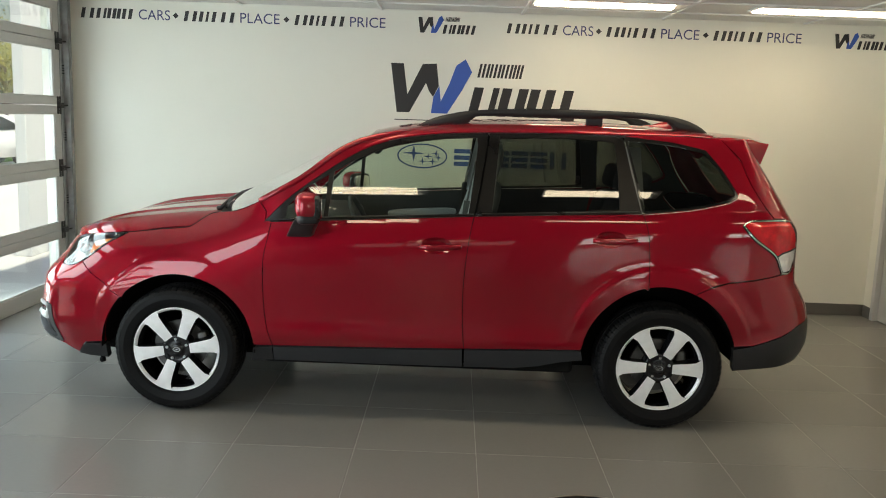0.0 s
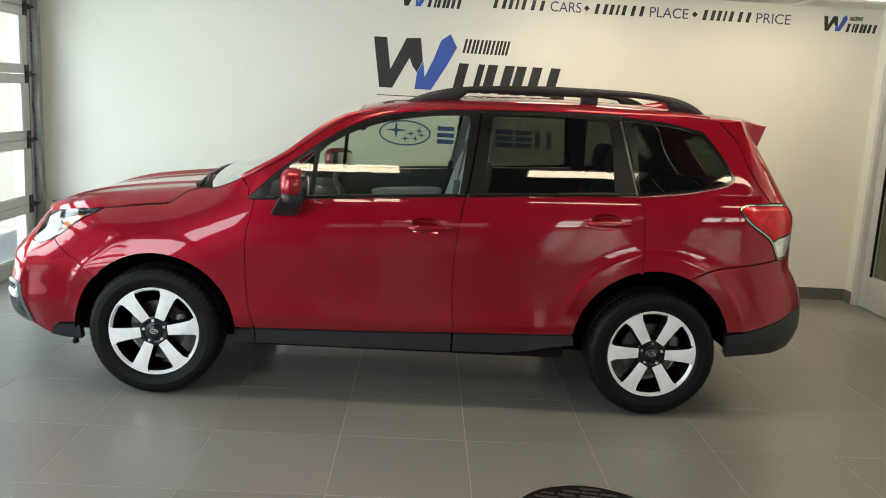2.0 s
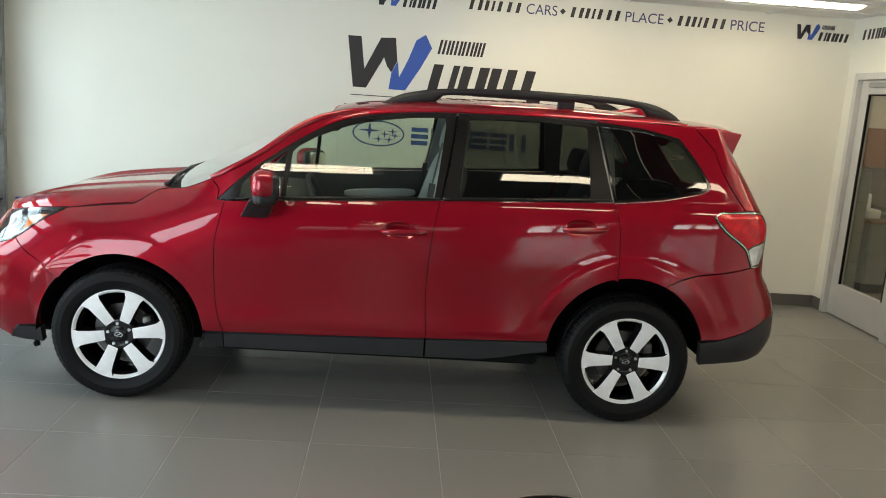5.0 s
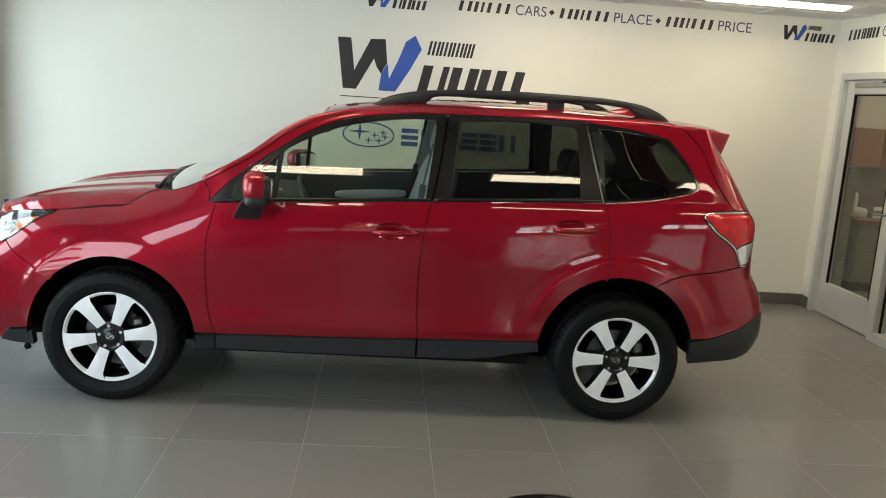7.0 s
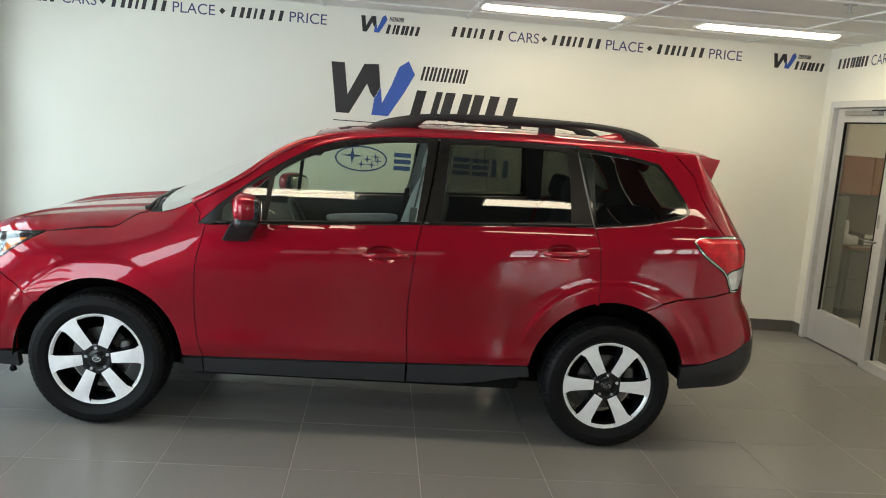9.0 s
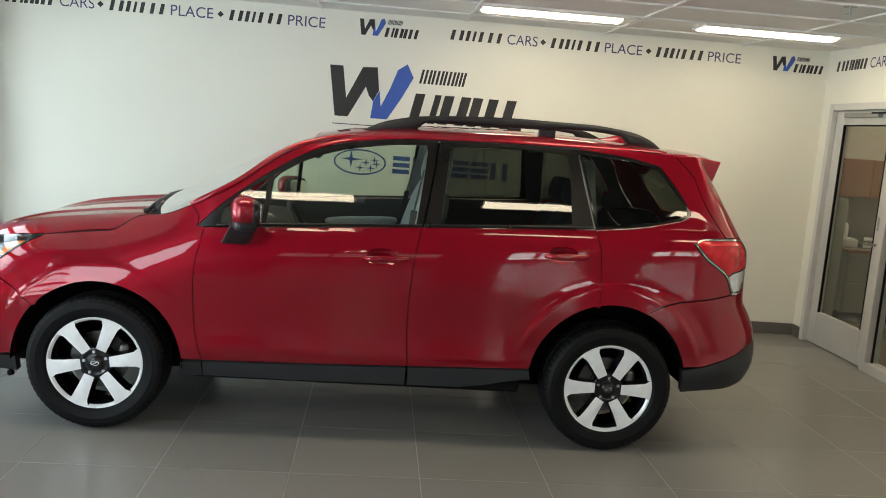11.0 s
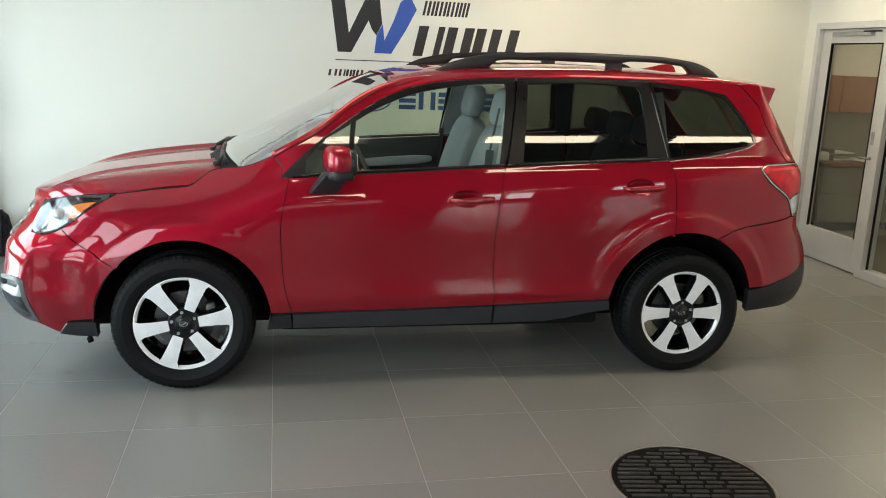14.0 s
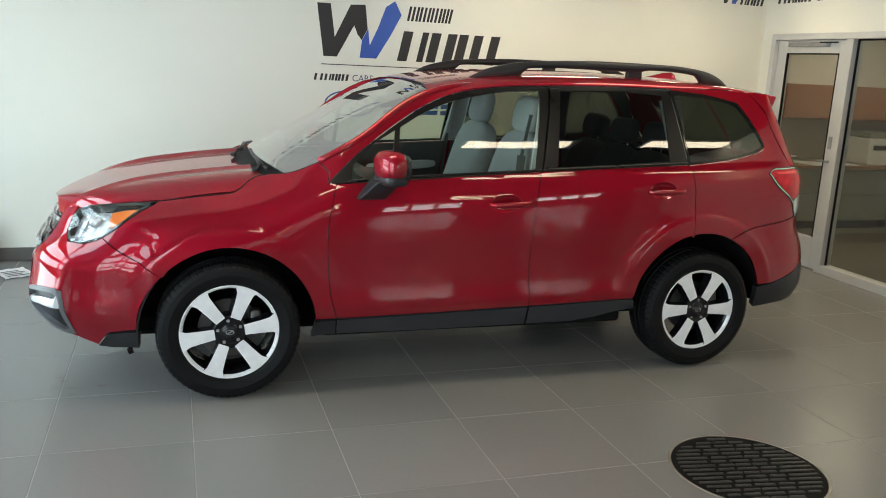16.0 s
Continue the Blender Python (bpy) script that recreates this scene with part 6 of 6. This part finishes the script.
for rr in (1.0, 0.93):
    for dz in (0.0, 0.002):
        rings.append([bm.verts.new(WALL_B @ Vector((1.192 + 0.224 * (rr if rr == 1 else 0.945) * math.cos(a), 1.302 + 0.110 * (rr if rr == 1 else 0.89) * math.sin(a), dz))) for a in (2 * math.pi * i / 64 for i in range(64))])
for i in range(64):
    j = (i + 1) % 64
    bm.faces.new((rings[1][i], rings[1][j], rings[3][j], rings[3][i]))
    bm.faces.new((rings[0][i], rings[0][j], rings[1][j], rings[1][i]))
    bm.faces.new((rings[2][i], rings[3][i], rings[3][j], rings[2][j]))
part("oval_ring", bm, M_SIGNBLUE, maker)
for cx, cz, r in ((1.115, 1.325, 0.075), (1.315, 1.325, 0.036), (1.245, 1.300, 0.036), (1.335, 1.290, 0.036), (1.195, 1.255, 0.036), (1.285, 1.255, 0.036)):
    bm = bmesh.new()
    four_star(bm, cx, cz, r * 1.35, r, WALL_B)
    part("star", bm, M_SIGNBLUE, maker)
for k in range(6):
    a = 1.475 + k * 0.171
    bm = bmesh.new()
    if k in (1, 5):
        for x0 in (a, a + 0.103):
            sheet(bm, [(x0, 1.225), (x0 + 0.042, 1.225), (x0 + 0.042, 1.375), (x0, 1.375)], WALL_B)
    else:
        for z0 in (1.225, 1.281, 1.338):
            sheet(bm, [(a, z0), (a + 0.145, z0), (a + 0.145, z0 + 0.037), (a, z0 + 0.037)], WALL_B)
    part("blue_bar", bm, M_SIGNBLUE, maker)

# ---- floor drain cover ----
DC, DR = (2.12, -1.225), 0.325
M_IRON = material("black_cast_iron", (0.005, 0.005, 0.0048), 0.6, spec=0.12, var=0.2, scale=15, bump=0.3, bump_scale=120)
M_IRONWORN = material("worn_cast_iron", (0.05, 0.05, 0.047), 0.38, metal=0.5, var=0.4, scale=22, bump=0.3, bump_scale=120)
M_RING = material("worn_steel_ring", (0.30, 0.28, 0.24), 0.4, metal=0.6, var=0.25, scale=12)
drain = thing("drain_cover", "round black cast iron drain cover with raised bars", "drain cover")
bm = bmesh.new()
prof = [(DR + 0.012, 0.0012), (DR + 0.010, 0.0035), (DR + 0.001, 0.0035), (DR, -0.006)]
rings = [[bm.verts.new((DC[0] + r * math.cos(a), DC[1] + r * math.sin(a), z)) for a in (2 * math.pi * i / 72 for i in range(72))] for r, z in prof]
for a, b in zip(rings, rings[1:]):
    for i in range(72):
        bm.faces.new((a[i], a[(i + 1) % 72], b[(i + 1) % 72], b[i]))
bmesh.ops.recalc_face_normals(bm, faces=bm.faces)
part("rim", bm, M_RING, drain, "worn bright steel rim")
bm = bmesh.new()
bm.faces.new([bm.verts.new((DC[0] + DR * math.cos(a), DC[1] + DR * math.sin(a), 0.0022)) for a in (2 * math.pi * i / 72 for i in range(72))])
part("plate", bm, M_IRON, drain)
turn = radians(-8)
for r in range(-8, 9):
    v = r * 0.036
    half = math.sqrt(max((DR - 0.025) ** 2 - v * v, 0))
    segs = [(-half, -0.135), (-0.115, -0.045), (-0.035, 0.035), (0.045, 0.115), (0.135, half)] if r % 2 else [(-half, -0.155), (-0.135, -0.065), (-0.045, 0.045), (0.065, 0.135), (0.155, half)]
    for a, b in segs:
        a, b = max(a, -half), min(b, half)
        if b - a < 0.03:
            continue
        bm = bmesh.new()
        box(bm, (a, v - 0.008, 0.0), (b, v + 0.008, 0.0075), 0.003, Matrix.Translation((DC[0], DC[1], 0.0018)) @ Matrix.Rotation(turn, 4, "Z"))
        part("raised_bar", bm, M_IRONWORN, drain, "worn raised bar")

# ---- corner by the overhead door: brush, rag, paper ----
M_BLUEPL = material("blue_plastic", (0.03, 0.07, 0.28), 0.4, var=0.08)
M_RAG = material("black_bristle", (0.012, 0.011, 0.011), 0.9, var=0.3, scale=30, bump=0.8, bump_scale=90)
br = thing("wash_brush", "blue wash brush with a dark mop head standing in the corner", "wash brush")
bm = bmesh.new()
tube(bm, [(-1.770, 2.91, 0.20), (-1.785, 2.925, 0.40), (-1.797, 2.935, 0.572)], 0.020, 12)
part("pole", bm, M_BLUEPL, br, "", True)
bm = bmesh.new()
rod(bm, (-1.786, 2.926, 0.420), (-1.788, 2.928, 0.452), 0.034, 16)
part("collar", bm, M_DARK, br, "black collar")
bm = bmesh.new()
pillow(bm, (-1.735, 2.895, 0.215), (0.11, 0.07, 0.18), 0.6, Matrix.Rotation(radians(-18), 4, "Y"))
part("head", bm, M_BLUEPL, br, "", True)
bm = bmesh.new()
rng = random.Random(5)
for k in range(170):
    a, r = rng.uniform(0, 6.28), 0.075 * math.sqrt(rng.random())
    ca, sa = math.cos(a), 0.75 * math.sin(a)
    h = 0.375 - 0.9 * r + rng.uniform(-0.02, 0.012)
    foot = rng.uniform(0.45, 0.75)
    low = 0.004 + 0.07 * rng.random() ** 3
    pts = [(-1.668, 2.872, h - 0.02), (-1.668 + 0.75 * r * ca, 2.872 + 0.75 * r * sa, h)]
    for f, w in ((0.72, 1.0), (0.42, 0.80), (0.2, foot + 0.1), (0.0, foot)):
        pts.append((-1.668 - 0.02 * (1 - f) + r * w * ca + rng.uniform(-0.007, 0.007), 2.872 + r * w * sa + rng.uniform(-0.007, 0.007), low + (h - low) * f))
    tube(bm, pts, rng.uniform(0.005, 0.009), 5)
part("mop_head", bm, M_RAG, br, "dark hanging mop strands", True)["kind"] = "stuff"
bm = bmesh.new()
n = 6
gv = [[bm.verts.new(pose(-1.375, 2.62, 0.004, 0, 0, 28) @ Vector((-0.108 + 0.216 * i / n, -0.14 + 0.28 * j / n, 0.001 + 0.006 * math.sin(2.1 * i + 1.3 * j) ** 2))) for j in range(n + 1)] for i in range(n + 1)]
for i in range(n):
    for j in range(n):
        bm.faces.new((gv[i][j], gv[i + 1][j], gv[i + 1][j + 1], gv[i][j + 1]))
pp = tagged(finish("paper_sheet", bm, M_PAPER, smooth=True), "white printed paper sheet lying on the floor", "paper")
bm = bmesh.new()
for k in range(4):
    box(bm, (-0.08, -0.10 + 0.045 * k, 0.0075), (0.07 - 0.03 * (k % 2), -0.085 + 0.045 * k, 0.0085), 0.0, pose(-1.375, 2.62, 0.004, 0, 0, 28))
part("printed_lines", bm, M_INK, pp)
# dried splashes on the tiles
M_STAIN = material("dried_splash", (0.075, 0.06, 0.05), 0.5, var=0.3, scale=30)
rng = random.Random(11)
for k in range(9):
    cx, cy = -0.62 + rng.uniform(-0.22, 0.30), 0.26 + rng.uniform(-0.17, 0.16)
    bm = bmesh.new()
    r = rng.uniform(0.006, 0.017)
    bm.faces.new([bm.verts.new((cx + r * (1.9 + 0.7 * math.sin(2 * a + k)) * math.cos(a), cy + r * (0.7 + 0.25 * math.sin(3 * a + k)) * math.sin(a), 0.0012)) for a in (2 * math.pi * i / 14 for i in range(14))])
    tagged(finish("splash_stain", bm, M_STAIN), "small dried brown splash mark on the floor", "stain", "splash marks on the floor")

# ---- outside ----
M_CONC = material("pale_concrete", (0.66, 0.65, 0.62), 0.85, var=0.08, scale=0.6, fine=0.06, bump=0.2, bump_scale=40)
M_GRASS = material("grass", (0.14, 0.26, 0.06), 0.9, var=0.25, scale=3, bump=0.6, bump_scale=30)
M_STUCCO = material("white_stucco", (0.80, 0.80, 0.79), 0.8, var=0.03, bump=0.2, bump_scale=120)
M_BARK = material("bark", (0.10, 0.075, 0.05), 0.9, var=0.3, scale=8, bump=0.6)
M_LEAF = material("yellow_green_leaf", (0.34, 0.33, 0.06), 0.7, var=0.35, scale=2.0)
M_WCAR = material("white_car_paint", (0.75, 0.75, 0.74), 0.25, coat=1.0, var=0.02)
M_DCAR = material("dark_car_paint", (0.03, 0.035, 0.045), 0.25, coat=1.0, var=0.05)
M_RCAR = material("red_car_paint", (0.25, 0.03, 0.03), 0.25, coat=1.0, var=0.05)
tagged(finish("ground", boxes(((-400, -400, -0.40), (400, 400, -0.125))), M_CONC), "pale concrete forecourt reaching the horizon", "ground", kind="structure")
tagged(finish("apron", boxes(((-9.0, -9, -0.124), (X_LEFT - T - 0.003, 16, -0.02))), M_CONC), "pale concrete apron outside the door", "pavement", kind="structure")
tagged(finish("verge", boxes(((-60, 19.5, -0.123), (-11.5, 27, 0.12)), bevel=0.1), M_GRASS), "mown grass verge", "grass", kind="structure")
col = thing("column", "slim white stucco column outside the overhead door", "column")
part("shaft", boxes(((-3.24, 4.52, -0.02), (-3.12, 5.12, 3.2)), bevel=0.01), M_STUCCO, col)
part("base", boxes(((-3.27, 4.48, -0.02), (-3.09, 5.16, 0.14)), bevel=0.01), M_STUCCO, col)


def parked_car(x, y, z, rz, paint, label):
    """A plain parked saloon seen far off."""
    c = thing("parked_car", label, "car", "cars parked outside")
    m = pose(x, y, z, 0, 0, rz)
    bm = bmesh.new()
    side = spline([(-2.2, 0.35), (-2.25, 0.62), (-1.9, 0.80), (-1.0, 0.92), (-0.35, 1.36), (0.8, 1.42), (1.6, 1.02), (2.15, 0.95), (2.28, 0.60), (2.2, 0.33)], 4)
    side = side + [(0, 0.25)]
    va = [bm.verts.new(m @ Vector((a, -0.88 + 0.22 * max(b - 0.9, 0), b))) for a, b in side]
    vb = [bm.verts.new(m @ Vector((a, 0.88 - 0.22 * max(b - 0.9, 0), b))) for a, b in side]
    bm.faces.new(va)
    bm.faces.new(vb[::-1])
    k = len(va)
    for i in range(k):
        bm.faces.new((va[i], vb[i], vb[(i + 1) % k], va[(i + 1) % k]))
    bmesh.ops.recalc_face_normals(bm, faces=bm.faces)
    part("body", bm, paint, c, "", True)
    for sgn in (-1, 1):
        bm = bmesh.new()
        win = [(-0.85, 0.97), (-0.28, 1.30), (0.75, 1.35), (1.35, 1.02)]
        vs = [bm.verts.new(m @ Vector((a, sgn * (0.885 - 0.22 * max(b - 0.9, 0)), b))) for a, b in win]
        bm.faces.new(vs)
        part("side_window", bm, M_GLOSS, c)
        for wx in (-1.38, 1.35):
            bm = bmesh.new()
            rod(bm, m @ Vector((wx, sgn * 0.66, 0.32)), m @ Vector((wx, sgn * 0.90, 0.32)), 0.32, 24)
            w = part("wheel", bm, M_TYRE, c)
            bm = bmesh.new()
            rod(bm, m @ Vector((wx, sgn * 0.895, 0.32)), m @ Vector((wx, sgn * 0.91, 0.32)), 0.20, 20)
            part("rim", bm, M_SILVER, w)


parked_car(-11.6, 17.5, -0.125, 58, M_WCAR, "white car parked on the forecourt")
parked_car(-19.0, 29.5, -0.125, 60, M_DCAR, "dark car parked beyond the grass")
parked_car(-22.5, 33.5, -0.125, 60, M_RCAR, "dull red car parked beyond the grass")


def tree(x, y, h, seed):
    t = thing("tree", "leafy tree in yellow-green autumn colour", "tree", "trees outside", at=(x, y, -0.125))
    rg = random.Random(seed)
    bm = bmesh.new()
    tube(bm, [(0, 0, 0), (0.05, 0.03, h * 0.3), (-0.03, 0.06, h * 0.6)], 0.16, 8)
    tips = []
    for k in range(9):
        a = k * 2.4
        b = Vector((0, 0.03, h * (0.28 + 0.035 * k)))
        e = b + Vector((math.cos(a), math.sin(a), 0.75)) * rg.uniform(0.22, 0.34) * h
        tube(bm, [b, (b + e) / 2 + Vector((0, 0, 0.1)), e], 0.05, 6)
        tips += [b.lerp(e, f) for f in (0.55, 0.8, 1.0)]
    part("trunk", bm, M_BARK, t, "", True)
    vs, fs = [], []
    for tip in tips:
        for k in range(110):
            p = tip + Vector((rg.gauss(0, 0.11), rg.gauss(0, 0.11), rg.gauss(0, 0.085))) * h
            u, v = Vector((rg.gauss(0, 1), rg.gauss(0, 1), rg.gauss(0, 1))).normalized() * 0.10, Vector((rg.gauss(0, 1), rg.gauss(0, 1), rg.gauss(0, 1))).normalized() * 0.06
            k0 = len(vs)
            vs += [p - u, p + v, p + u, p - v]
            fs.append((k0, k0 + 1, k0 + 2, k0 + 3))
    me = bpy.data.meshes.new("crown")
    me.from_pydata(vs, [], fs)
    me.materials.append(M_LEAF)
    cr = new("crown", me)
    cr.parent = t
    cr["kind"] = "stuff"


tree(-23.0, 41.0, 6.5, 3)
tree(-27.5, 45.0, 7.5, 8)
tree(-18.5, 38.0, 5.5, 13)

# ---- floor tiles ----
floor = tagged(new("floor"), "large grey-brown porcelain tiles with pale grout lines", "floor", kind="structure")
bm = boxes(((-TS / 2 + 0.002, -TS / 2 + 0.002, -0.010), (TS / 2 - 0.002, TS / 2 - 0.002, 0.0)), bevel=0.0012)
tile_me = bpy.data.meshes.new("tile")
bm.to_mesh(tile_me)
bm.free()
tile_me.materials.append(M_TILE)
rng = random.Random(2)
for i in range(-5, 7):
    for j in range(-12, 6):
        t = new("tile", tile_me)
        t.parent = floor
        t.location = (GX + (i + 0.5) * TS, GY + (j + 0.5) * TS, rng.uniform(-0.0004, 0.0004))
